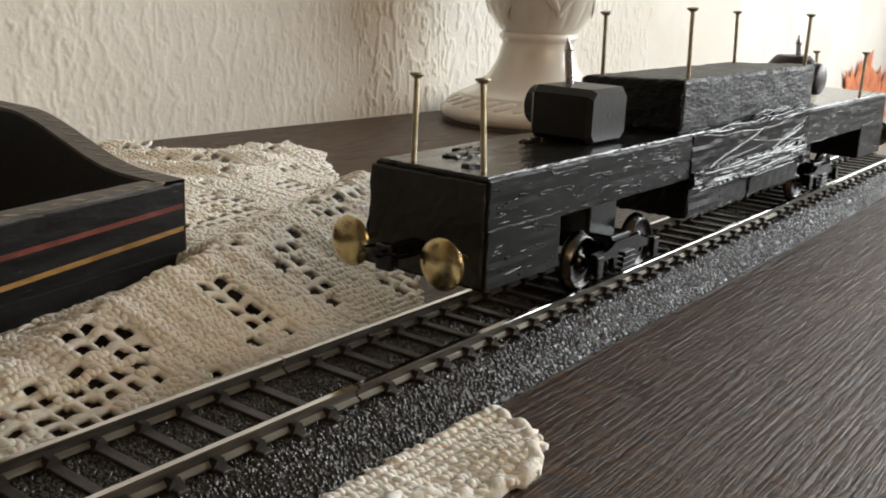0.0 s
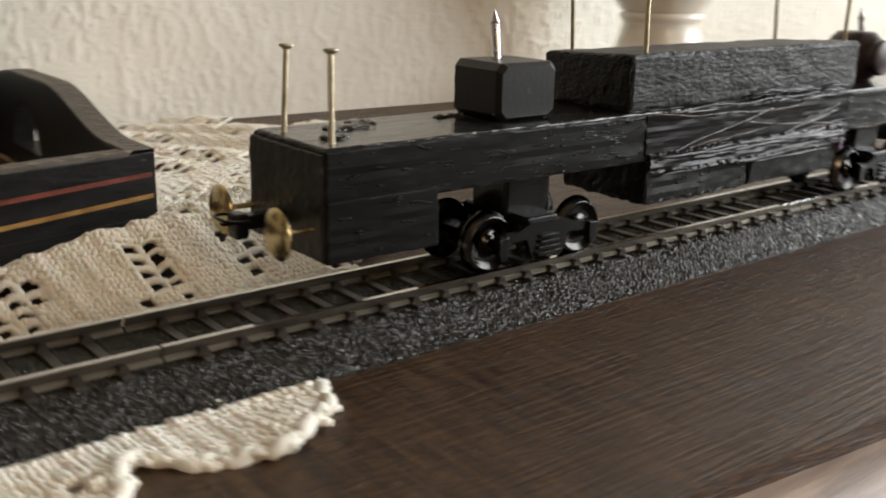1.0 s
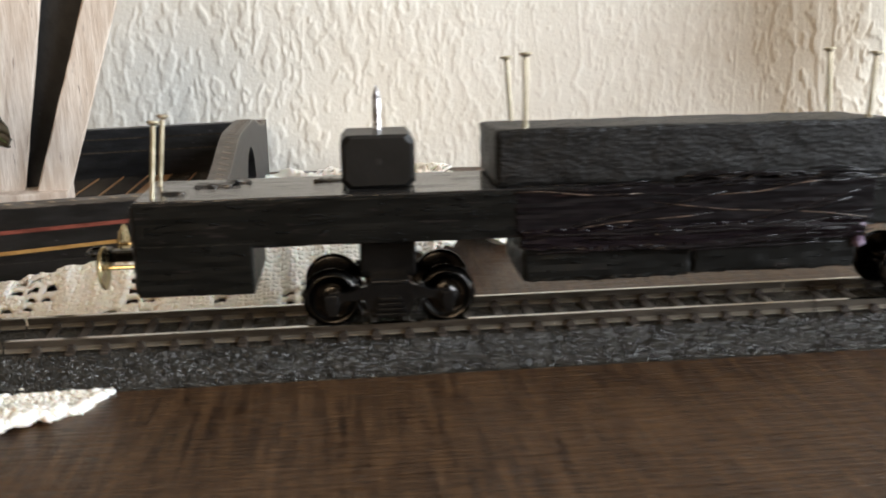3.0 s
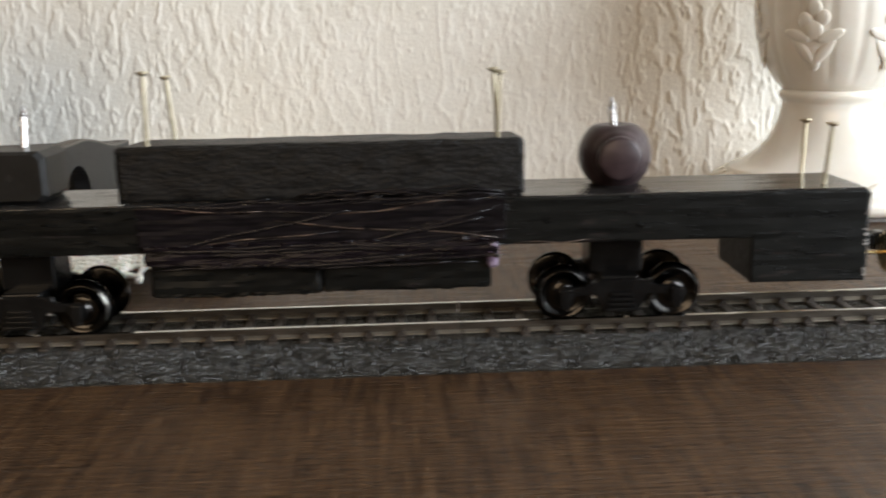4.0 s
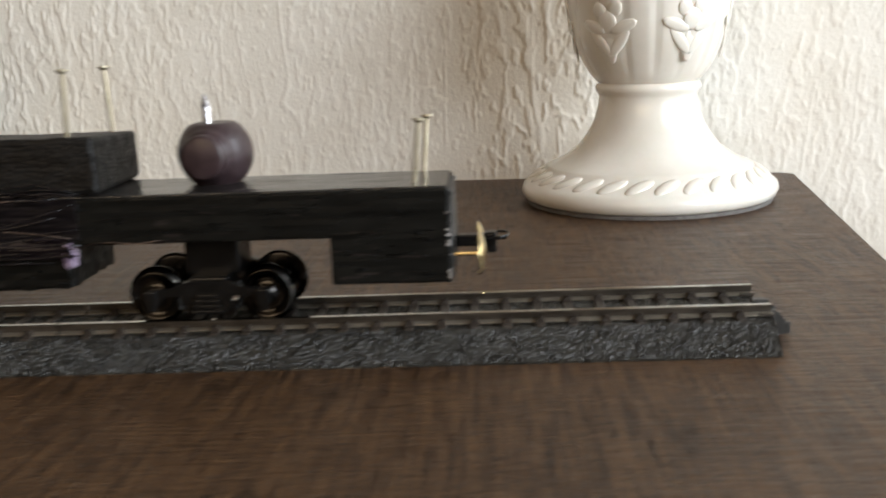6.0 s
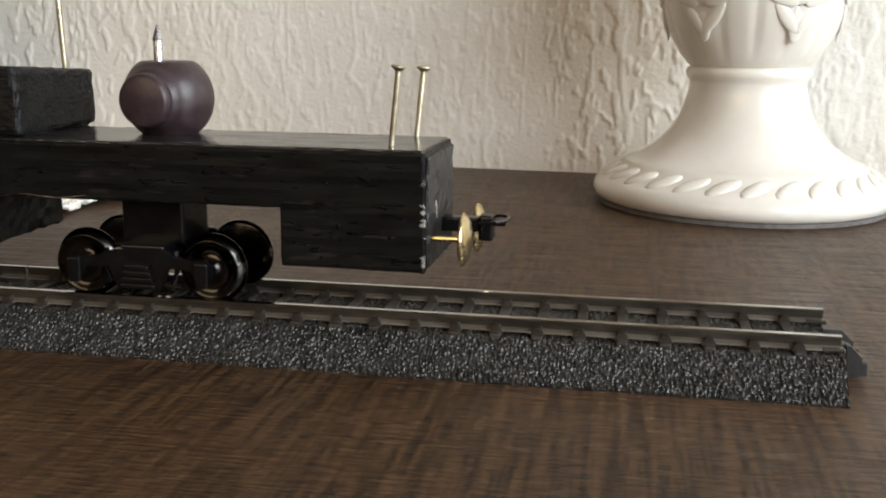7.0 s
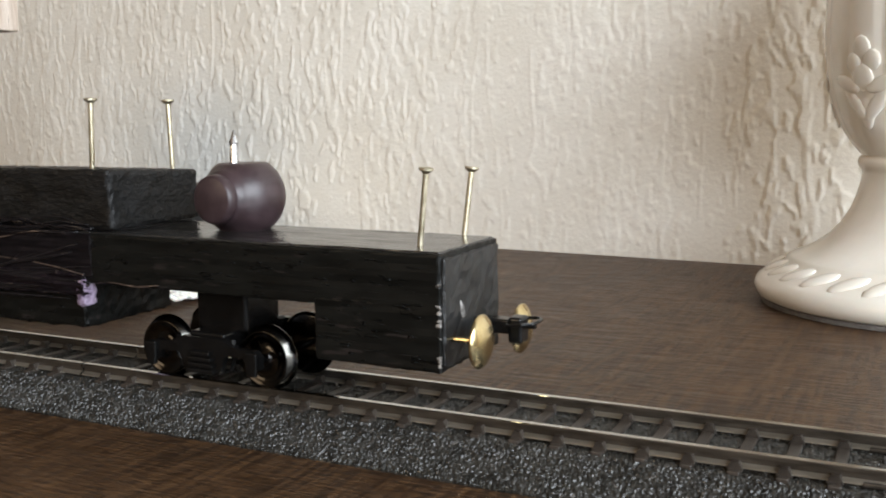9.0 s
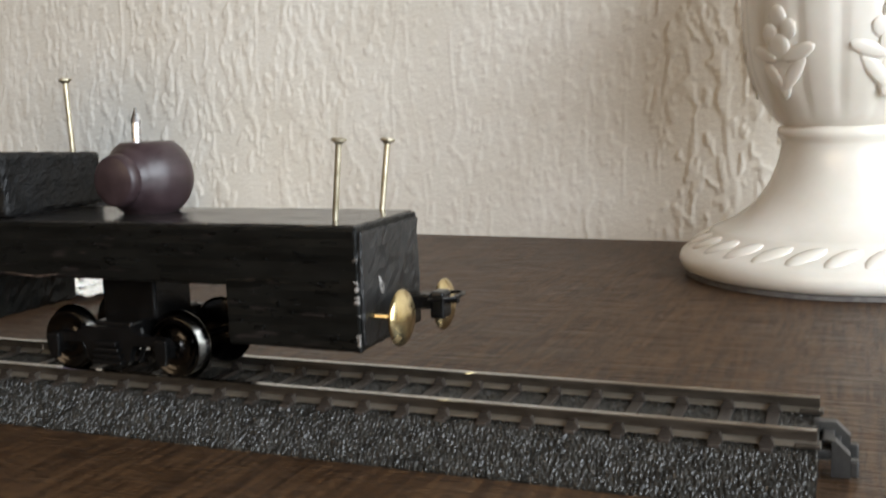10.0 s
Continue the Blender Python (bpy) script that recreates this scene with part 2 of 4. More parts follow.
M_felt = mat("grey_felt", (0.10, 0.09, 0.085), (0.16, 0.15, 0.14), 0.95, scale=500, bump=0.6, bump_scale=1500)
M_cotton = mat("crochet_cotton", (0.92, 0.88, 0.785), (0.95, 0.925, 0.865), 0.9, scale=30, bump=0.6, bump_scale=1100, bump_dist=0.0004, spec=0.2, sss=0.2)
M_tray = mat("ebony_tray", (0.0055, 0.0055, 0.006), (0.013, 0.013, 0.014), 0.45, spec=0.3, scale=60, stretch=(1, 5, 5), bump=0.4, bump_scale=200, fleck=(0.07, 0.07, 0.075), fleck_at=0.71)
M_rim = mat("worn_ebony_rim", (0.065, 0.056, 0.047), (0.115, 0.101, 0.086), 0.5, scale=90, stretch=(1, 4, 4), bump=0.4, bump_scale=300)
M_notch = mat("pale_inlay", (0.28, 0.22, 0.15), (0.42, 0.35, 0.26), 0.5, scale=200)
M_notch_dim = mat("worn_rim_scratch", (0.13, 0.11, 0.085), (0.22, 0.185, 0.145), 0.55, scale=200)
M_red = mat("red_inlay", (0.13, 0.032, 0.022), (0.24, 0.062, 0.042), 0.45, scale=120, stretch=(1, 5, 5))
M_yellow = mat("yellow_inlay", (0.29, 0.155, 0.045), (0.46, 0.27, 0.085), 0.45, scale=120, stretch=(1, 5, 5))
M_slat_a = mat("tray_floor_dark", (0.050, 0.041, 0.032), (0.095, 0.080, 0.062), 0.2, coat=0.4, scale=80, stretch=(6, 1, 1), random_value=0.5)
M_slat_b = mat("tray_floor_honey", (0.25, 0.12, 0.04), (0.36, 0.19, 0.07), 0.5, scale=80, stretch=(6, 1, 1))
M_pale = mat("whitewashed_wood", (0.52, 0.42, 0.34), (0.68, 0.59, 0.51), 0.75, scale=70, stretch=(6, 6, 0.7), bump=0.5, bump_scale=160, bump_dist=0.0006,
             fleck=(0.38, 0.30, 0.25), fleck_at=0.66, fleck_scale=140)
M_leaf = mat("dark_green_leaf", (0.026, 0.027, 0.014), (0.072, 0.056, 0.041), 0.5, scale=110, bump=0.7, bump_scale=260, sss=0.05, patch=0.5, patch_scale=60)
M_leaf_edge = mat("light_green_leaf_edge", (0.050, 0.080, 0.026), (0.125, 0.170, 0.062), 0.45, scale=120, bump=0.3)
M_maple = mat("red_maple_leaf", (0.58, 0.15, 0.07), (0.74, 0.29, 0.14), 0.6, scale=60, bump=0.4, bump_scale=200, sss=0.1)
M_glass = mat("window_frame_paint", (0.75, 0.75, 0.73), (0.8, 0.8, 0.78), 0.4, scale=30)


# ---- mesh helpers (numbers in millimetres) ----
def mesh_of(name, verts, faces, material, smooth=False):
    me = bpy.data.meshes.new(name)
    me.from_pydata([(v[0] * MM, v[1] * MM, v[2] * MM) for v in verts], [], faces)
    me.materials.append(material)
    if smooth:
        me.polygons.foreach_set("use_smooth", [True] * len(me.polygons))
    me.update()
    return me


def part(name, shape, material, parent, label="", smooth=False):
    """Links a shape (verts, faces) as one mesh object under a thing or a part."""
    ob = new(name, mesh_of(name, shape[0], shape[1], material, smooth))
    ob.parent = parent
    if label:
        tagged(ob, label)
    return ob


def thing(name, at, turn, label, category, group="", kind=""):
    ob = new(name)
    ob.empty_display_size = 0.01
    ob.matrix_world = pose(at[0] * MM, at[1] * MM, at[2] * MM, 0, 0, turn)
    return tagged(ob, label, category, group, kind)


def join(*shapes):
    V, F = [], []
    for v, f in shapes:
        k = len(V)
        V += [tuple(p) for p in v]
        F += [tuple(i + k for i in q) for q in f]
    return V, F


def moved(shape, m):
    return [tuple(m @ Vector(v)) for v in shape[0]], shape[1]


def rough_box(x0, x1, y0, y1, z0, z1, step=2.0, r=0.6, amp=0.0, freq=(0.05, 0.6, 0.6), seed=0.0, cut=None):
    """A box with rounded edges, on a grid of the given step, its faces uneven along the grain."""
    def axis(a, b):
        n = max(1, int(round((b - a - 2 * r) / step)))
        inner = [a + r + (b - a - 2 * r) * i / n for i in range(n + 1)]
        return [a, a + r * 0.45] + inner + [b - r * 0.45, b]
    X, Y, Z = axis(x0, x1), axis(y0, y1), axis(z0, z1)
    V, F, idx = [], [], {}

    def vid(p):
        k = (round(p[0], 4), round(p[1], 4), round(p[2], 4))
        if k not in idx:
            q = (min(max(p[0], x0 + r), x1 - r), min(max(p[1], y0 + r), y1 - r), min(max(p[2], z0 + r), z1 - r))
            d = Vector(p) - Vector(q)
            n = d.normalized() if d.length > 1e-6 else Vector((0, 0, 1))
            w = Vector(q) + n * r
            if amp:
                s = noise.noise(Vector((p[0] * freq[0] + seed, p[1] * freq[1], p[2] * freq[2]))) \
                    + 0.5 * noise.noise(Vector((p[0] * freq[0] * 4 + seed, p[1] * freq[1] * 2.3, p[2] * freq[2] * 2.3)))
                if d.length > 0.5 * r and abs(n.x) + abs(n.y) + abs(n.z) > 1.15:
                    s += 1.6 * noise.noise(Vector((p[0] * 0.55 + seed, p[1] * 1.1, p[2] * 1.1)))
                w = w + n * (s * amp)
            if cut:
                w = Vector(cut(w))
            idx[k] = len(V)
            V.append(tuple(w))
        return idx[k]

    def sheet(A, B, fn, flip):
        for i in range(len(A) - 1):
            for j in range(len(B) - 1):
                q = [vid(fn(A[i], B[j])), vid(fn(A[i + 1], B[j])), vid(fn(A[i + 1], B[j + 1])), vid(fn(A[i], B[j + 1]))]
                F.append(tuple(reversed(q)) if flip else tuple(q))
    sheet(X, Y, lambda a, b: (a, b, z1), False)
    sheet(X, Y, lambda a, b: (a, b, z0), True)
    sheet(X, Z, lambda a, b: (a, y0, b), False)
    sheet(X, Z, lambda a, b: (a, y1, b), True)
    sheet(Y, Z, lambda a, b: (x1, a, b), False)
    sheet(Y, Z, lambda a, b: (x0, a, b), True)
    return V, F


def box(x0, x1, y0, y1, z0, z1, r=0.3):
    return rough_box(x0, x1, y0, y1, z0, z1, step=1000, r=min(r, (x1 - x0) * 0.3, (y1 - y0) * 0.3, (z1 - z0) * 0.3))


def lathe(profile, n=32, close=True):
    """profile: (radius, height) from below to above, turned about z."""
    V, F = [], []
    for rad, h in profile:
        for i in range(n):
            a = 2 * math.pi * i / n
            V.append((rad * math.cos(a), rad * math.sin(a), h))
    for k in range(len(profile) - 1):
        for i in range(n):
            j = (i + 1) % n
            F.append((k * n + i, k * n + j, (k + 1) * n + j, (k + 1) * n + i))
    if close:
        F.append(tuple(reversed(range(n))))
        F.append(tuple(range((len(profile) - 1) * n, len(profile) * n)))
    return V, F


def aim(shape, a, b):
    """A shape along z from height 0, laid from a towards b."""
    a, b = Vector(a), Vector(b)
    return moved(shape, Matrix.Translation(a) @ (b - a).to_track_quat("Z", "Y").to_matrix().to_4x4())


def rod(a, b, r, n=12, r2=None):
    d = (Vector(b) - Vector(a)).length
    e = r if r2 is None else r2
    return aim(lathe([(r * 0.97, 0), (r, 0.04 * d), (e, 0.96 * d), (e * 0.97, d)], n), a, b)


def tube(pts, r, n=6):
    """A tube along a line of points; r: one radius or one for each point."""
    V, F = [], []
    P = [Vector(p) for p in pts]
    R = r if isinstance(r, (list, tuple)) else [r] * len(P)
    for k, p in enumerate(P):
        d = (P[min(k + 1, len(P) - 1)] - P[max(k - 1, 0)]).normalized()
        u = d.orthogonal().normalized() if abs(d.z) > 0.95 else d.cross(Vector((0, 0, 1))).normalized()
        w = d.cross(u)
        for i in range(n):
            a = 2 * math.pi * i / n
            V.append(tuple(p + (u * math.cos(a) + w * math.sin(a)) * R[k]))
    for k in range(len(P) - 1):
        for i in range(n):
            j = (i + 1) % n
            F.append((k * n + i, k * n + j, (k + 1) * n + j, (k + 1) * n + i))
    F.append(tuple(reversed(range(n))))
    F.append(tuple(range((len(P) - 1) * n, len(P) * n)))
    return V, F


def prism(outline, axis, a, b):
    """An outline of (u, v) drawn out along an axis from a to b."""
    n = len(outline)
    place = {"x": lambda u, v, w: (w, u, v), "y": lambda u, v, w: (u, w, v), "z": lambda u, v, w: (u, v, w)}[axis]
    V = [place(u, v, a) for u, v in outline] + [place(u, v, b) for u, v in outline]
    F = [(i, (i + 1) % n, n + (i + 1) % n, n + i) for i in range(n)] + [tuple(reversed(range(n))), tuple(range(n, 2 * n))]
    return V, F


def fixed(ob):
    """Faces of a mesh turned outwards."""
    bm = bmesh.new()
    bm.from_mesh(ob.data)
    bmesh.ops.recalc_face_normals(bm, faces=bm.faces)
    bm.to_mesh(ob.data)
    bm.free()
    return ob


# ---- the room ----
def structure(name, shape, material, label, category, at=(0, 0, 0), turn=0, smooth=False):
    ob = new(name, mesh_of(name, shape[0], shape[1], material, smooth))
    ob.matrix_world = pose(at[0] * MM, at[1] * MM, at[2] * MM, 0, 0, turn)
    return tagged(ob, label, category, "", "structure")


WALL_TURN, WALL_AT = -3.6, (120, 262.5, 0)      # the papered wall behind the dresser, along its own x


def relief(u, v):
    """Raised drips and crumbs of the paper on a flat ground, in millimetres."""
    N = noise.noise
    wu = u + 2.2 * N(Vector((u * 0.09, v * 0.07, 3.1)))
    wv = v + 3.0 * N(Vector((u * 0.11, v * 0.05, 6.3)))
    column = N(Vector((u * 0.045, v * 0.011, 7.7))) + 0.5 * N(Vector((u * 0.11, v * 0.03, 2.2)))
    crumb = N(Vector((wu * 0.26, wv * 0.10, 1.7))) + 0.65 * N(Vector((wu * 0.56, wv * 0.26, 5.2)))
    lumps = ease((crumb + 0.42 * column - 0.08) / 0.13)
    drip = N(Vector((u * 0.075 + 0.35 * N(Vector((u * 0.02, v * 0.02, 8.8))), v * 0.006, 9.4)))
    broken = ease(0.55 + 2.6 * N(Vector((u * 0.08, v * 0.028, 4.4))))
    lines = ease((0.05 - abs(drip - 0.08)) / 0.035) * broken
    top = 0.75 + 0.5 * N(Vector((u * 0.3, v * 0.2, 0.4)))
    return (0.38 + 0.34 * math.exp(-((u - 155) / 55) ** 2) + 0.22 * math.exp(-((u + 130) / 70) ** 2)) * max(lumps * top, 0.75 * lines) + 0.05 * N(Vector((u * 0.9, v * 0.7, 8.2)))


def ease(t):
    t = max(0.0, min(1.0, t))
    return t * t * (3 - 2 * t)


def papered_wall():
    u0, u1, v0, v1, st = -360.0, 420.0, -60.0, 150.0, 0.75
    nu, nv = int((u1 - u0) / st), int((v1 - v0) / st)
    V = [(u0 + i * st, -relief(u0 + i * st, v0 + j * st), v0 + j * st) for j in range(nv + 1) for i in range(nu + 1)]
    F = [(j * (nu + 1) + i, j * (nu + 1) + i + 1, (j + 1) * (nu + 1) + i + 1, (j + 1) * (nu + 1) + i) for j in range(nv) for i in range(nu)]
    U1, V1 = u0 + nu * st, v0 + nv * st
    k = len(V)
    V += [(u0, 0, v0), (U1, 0, v0), (U1, 0, V1), (u0, 0, V1), (-2100, 0, -850), (1600, 0, -850), (1600, 0, 1650), (-2100, 0, 1650),
          (-2100, 120, -850), (1600, 120, -850), (1600, 120, 1650), (-2100, 120, 1650)]
    F += [(k, k + 4, k + 5, k + 1), (k + 1, k + 5, k + 6, k + 2), (k + 2, k + 6, k + 7, k + 3), (k + 3, k + 7, k + 4, k)]
    F += [(k + 8, k + 11, k + 10, k + 9), (k + 4, k + 8, k + 9, k + 5), (k + 5, k + 9, k + 10, k + 6), (k + 6, k + 10, k + 11, k + 7), (k + 7, k + 11, k + 8, k + 4)]
    return V, F


structure("wall_back", papered_wall(), M_wall, "cream embossed plaster-look wallpaper with raised drips", "wall", WALL_AT, WALL_TURN, True)
# unseen wall, kept dark so little light returns from the left
structure("wall_left", box(-2000, -1900, -2900, 420, -850, 1650), M_dim, "unseen side wall, dark taupe to cut light from the left", "wall")
structure("wall_front", join(box(-2000, -1640, -3000, -2900, -850, 1650), box(140, 1265, -3000, -2900, -850, 1650),
                             box(-1640, 140, -3000, -2900, -850, 620), box(-1640, 140, -3000, -2900, 1615, 1650)), M_room, "unseen beige wall with an opening for the fill light", "wall")
structure("ceiling", box(-2000, 1265, -3000, 420, 1650, 1750), M_room, "unseen beige ceiling, toned down to cut bounce light", "ceiling")
structure("floor", box(-2000, 1265, -3000, 420, -950, -850), M_floor, "brown oak floor", "floor")
structure("wall_right", join(box(1165, 1265, -2900, -1090, -850, 1650), box(1165, 1265, 10, 300, -850, 1650),
                             box(1165, 1265, -1090, 10, -850, 30), box(1165, 1265, -1090, 10, 830, 1650)), M_room, "beige wall round the window opening", "wall")
window = thing("window_1", (1215, -540, 30), 0, "white painted window frame in the side wall", "window", kind="structure")
for y in (-550, -15, 520):
    part("window_frame", box(-25, 25, y, y + 30, 0, 800), M_glass, window)
for z in (0, 764):
    part("window_frame", box(-24, 24, -520, 520, z, z + 36), M_glass, window)

# unseen frame, added only to house the warm fill
fill_frame = thing("fill_window", (-750, -2950, 620), 0, "unseen white frame added round the warm fill light", "window", kind="structure")
for x in (-890, -15, 860):
    part("window_frame", box(x, x + 30, -25, 25, 0, 995), M_glass, fill_frame)
for z in (0, 959):
    part("window_frame", box(-860, 860, -24, 24, z, z + 36), M_glass, fill_frame)

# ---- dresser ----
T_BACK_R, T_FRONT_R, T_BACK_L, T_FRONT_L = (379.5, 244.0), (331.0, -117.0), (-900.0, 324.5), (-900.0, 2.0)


def dresser():
    d = thing("dresser", (0, 0, -850), 0, "dark brown oak-grained dresser with a worn front edge", "dresser")
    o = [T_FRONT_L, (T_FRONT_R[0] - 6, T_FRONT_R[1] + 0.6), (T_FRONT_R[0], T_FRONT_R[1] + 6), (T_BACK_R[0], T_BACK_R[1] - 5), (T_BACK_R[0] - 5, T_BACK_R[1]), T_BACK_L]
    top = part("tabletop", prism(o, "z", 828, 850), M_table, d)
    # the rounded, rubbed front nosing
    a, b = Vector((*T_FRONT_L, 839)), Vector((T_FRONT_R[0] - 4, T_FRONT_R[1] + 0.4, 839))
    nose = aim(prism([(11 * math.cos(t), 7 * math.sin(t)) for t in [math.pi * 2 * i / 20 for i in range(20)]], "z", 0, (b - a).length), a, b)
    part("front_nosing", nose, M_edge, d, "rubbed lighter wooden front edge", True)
    inner = [(-880, 22), (322, -92), (364, 232), (-880, 310)]
    part("carcass", prism(inner, "z", 0, 827), M_table, d)
    return d


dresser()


# ---- track ----
PITCH = 7.7


def roadbed(x0, x1):
    """Ballast bed: pebbled flanks, a flatter crown between the sleepers."""
    st, V, F = 0.17, [], []
    prof = [(-19.5, 0.0)] + [(-19.5 + 7.0 * k / 44, 0.35 + 6.0 * k / 44) for k in range(45)] + \
           [(-12.1 + 24.0 * k / 84, 6.42) for k in range(85)] + \
           [(12.5 + 7.0 * k / 5, 6.35 - 6.0 * k / 5) for k in range(6)] + [(19.5, 0.0)]
    n = int(round((x1 - x0) / st))
    m = len(prof)
    for i in range(n + 1):
        x = x0 + (x1 - x0) * i / n
        for k, (y, z) in enumerate(prof):
            e = 0.0
            if 0 < k < 130 and 0 < i < n:
                d = noise.voronoi(Vector((x * 1.75 + z * 0.25, y * (1.15 if k < 46 else 1.4), z * 1.15)))[0]
                e = 0.57 * math.sqrt(max(0.0, 0.40 - d[0] * d[0])) - 0.12
            flank = 0.7 if k < 46 else 0.0
            V.append((x, y - e * flank, z + (e * 0.7 if flank else e * 1.15 - 0.16)))
    for i in range(n):
        for k in range(m - 1):
            F.append((i * m + k, (i + 1) * m + k, (i + 1) * m + k + 1, i * m + k + 1))
    F.append(tuple(reversed(range(m))))
    F.append(tuple(range(n * m, n * m + m)))
    return V, F


RAIL = [(-1.15, 6.9), (1.15, 6.9), (1.15, 7.16), (0.26, 7.62), (0.28, 8.6), (0.70, 8.8), (0.70, 9.38), (0.56, 9.5), (-0.56, 9.5), (-0.70, 9.38), (-0.70, 8.8),
        (-0.28, 8.6), (-0.26, 7.62), (-1.15, 7.16)]


def sleeper_shape():
    s = [box(-1.0, 1.0, -12.3, 12.3, 6.0, 6.95, 0.2)]
    for y in (-8.65, 8.65):
        for side in (-1, 1):
            s.append(prism([(-1.3, 6.7), (1.3, 6.7), (1.15, 7.1), (0.6, 8.15), (-0.6, 8.15), (-1.15, 7.1)], "y", y + side * 1.2 - 0.8, y + side * 1.2 + 0.8))
    return join(*s)


SLEEPER = mesh_of("sleeper", *sleeper_shape(), M_sleeper)


def track_piece(x0, x1, last):
    t = thing("track_piece", (x0, 0, 0), 0, "straight model railway track on grey-black plastic ballast", "model track", "straight track pieces")
    n = x1 - x0
    part("ballast_bed", roadbed(0.1, n - 0.1), M_ballast, t, "pebbled dark grey plastic ballast")
    for y in (-8.8, 8.8):
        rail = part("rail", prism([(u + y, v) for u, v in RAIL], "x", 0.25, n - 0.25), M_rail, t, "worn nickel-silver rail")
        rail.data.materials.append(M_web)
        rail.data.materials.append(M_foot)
        # web and head sides in darker brown metal, foot in paler metal
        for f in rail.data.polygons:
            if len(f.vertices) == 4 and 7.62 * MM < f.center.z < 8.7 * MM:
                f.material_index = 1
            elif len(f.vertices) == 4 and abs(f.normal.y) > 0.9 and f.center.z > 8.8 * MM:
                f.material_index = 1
            elif len(f.vertices) == 4 and f.center.z < 7.62 * MM:
                f.material_index = 2
    k = int((n - 3) / PITCH)
    first = (n - (k - 1) * PITCH) / 2
    for i in range(k):
        ob = new("sleeper", SLEEPER)
        ob.parent = t
        ob.location = ((first + i * PITCH) * MM, 0, 0)
    if last:
        for y, x0, x1, zt in ((-3.4, 1.8, 4.6, 6.4), (4.4, -1.0, 4.6, 7.0)):
            plate = prism([(n + x0, 0.6), (n + x1, 0.6), (n + x1, zt - 2.2), (n + 2.4, zt), (n + x0, zt)], "y", y - 1.1, y + 1.1)
            con = fixed(part("track_connector", plate, M_grey_plastic, t, "dark grey plastic joining tongue"))
            part("connector_lip", box(n + x1 - 0.2, n + x1 + 1.3, y - 1.0, y + 1.0, 0.6, 3.4, 0.4), M_grey_plastic, con)
        part("connector_bar", join(box(n - 1, n + 3.2, -4.4, 5.4, 3.6, 4.8, 0.3), box(n + 0.4, n + 2.2, -2.6, 3.4, 4.9, 5.9, 0.3)), M_grey_plastic, t, "dark grey plastic cross bar")
        for y in (-8.8, 8.8):
            part("rail_joiner", box(n - 3.5, n + 0.4, y - 1.3, y + 1.3, 6.6, 7.4, 0.25), M_web, t)
    return t


track_piece(-252.0, -60.5, False)
track_piece(-60.5, 131.0, False)
track_piece(131.0, 300.0, True)


# ---- wagon: numbers in the world's millimetres, brought into its own frame by W ----
WAGON = Matrix.Translation((98.5, 0.4, 9.5)) @ Matrix.Rotation(radians(-0.83), 4, "Z")
W_INV = WAGON.inverted()


def W(p):
    return tuple(W_INV @ Vector(p))


wagon = thing("model_wagon", (98.5, 0.4, 9.5), -0.83, "home-made black wooden model railway wagon with brass nails", "model wagon")
HZ = -9.5                                   # heights below count from the table



def taper(w):
    y = w[1]
    if y > 0:
        y = y * (1.056 - 0.28 * (w[0] + 127) / 255) + 0.16 * (31 + HZ - w[2]) * ease((-70 - w[0]) / 50) * y / 14
    return (w[0], y, w[2])


def slope(w):
    return (w[0], w[1], w[2] - 0.055 * (w[1] + 12.6) if w[2] > 47 + HZ else w[2])


part("deck_beam", rough_box(-127.5, 127.8, -14.2, 14.2, 29.5 + HZ, 40.4 + HZ, 1.3, 0.6, 0.14, (0.05, 0.7, 0.7), 3.0, taper), M_black, wagon, smooth=False)
part("end_block", rough_box(-127.4, -101.6, -14.3, 14.3, 18.9 + HZ, 31.0 + HZ, 1.3, 0.5, 0.14, (0.05, 0.7, 0.7), 11.0, taper), M_black, wagon)
part("end_block", rough_box(100.6, 127.9, -14.3, 14.3, 18.7 + HZ, 31.0 + HZ, 1.3, 0.5, 0.14, (0.05, 0.7, 0.7), 17.0, taper), M_black, wagon)
part("deck_top", rough_box(-127.0, 127.3, -13.5, 13.6, 39.6 + HZ, 40.75 + HZ, 1.5, 0.4, 0.14, (0.04, 0.9, 0.9), 13.0, taper), M_deck, wagon, "glossy black deck with grain showing through")
part("end_face", rough_box(127.4, 128.4, -13.6, 10.2, 19.6 + HZ, 39.5 + HZ, 1.4, 0.4, 0.2, (0.5, 0.5, 0.5), 4.0), M_black_end, wagon)
part("end_face", rough_box(-128.0, -127.0, -13.6, 14.4, 19.6 + HZ, 39.6 + HZ, 1.4, 0.4, 0.2, (0.5, 0.5, 0.5), 8.0), M_black_end, wagon)
part("belly_block", rough_box(-40.2, -0.5, -13.6, 13.8, 18.7 + HZ, 31.0 + HZ, 1.6, 0.9, 0.4, (0.06, 0.5, 0.5), 23.0), M_black, wagon)
part("belly_block", rough_box(0.1, 39.6, -13.8, 13.6, 19.1 + HZ, 31.0 + HZ, 1.6, 0.9, 0.4, (0.06, 0.5, 0.5), 27.0), M_black, wagon)
part("cargo_block", rough_box(-46.4, 47.6, -12.6, 16.2, 41.0 + HZ, 54.3 + HZ, 1.5, 1.2, 0.22, (0.15, 0.35, 0.35), 29.0, slope), M_black_rough, wagon, "rough-sawn black wooden block glued to the deck")
# a thin ledge of glue below the cargo block
part("glue_bed", rough_box(-44.5, 46, -11.5, 15.0, 39.6 + HZ, 41.6 + HZ, 1.5, 0.6, 0.5, (0.3, 0.3, 0.3), 31.0), M_glue, wagon)


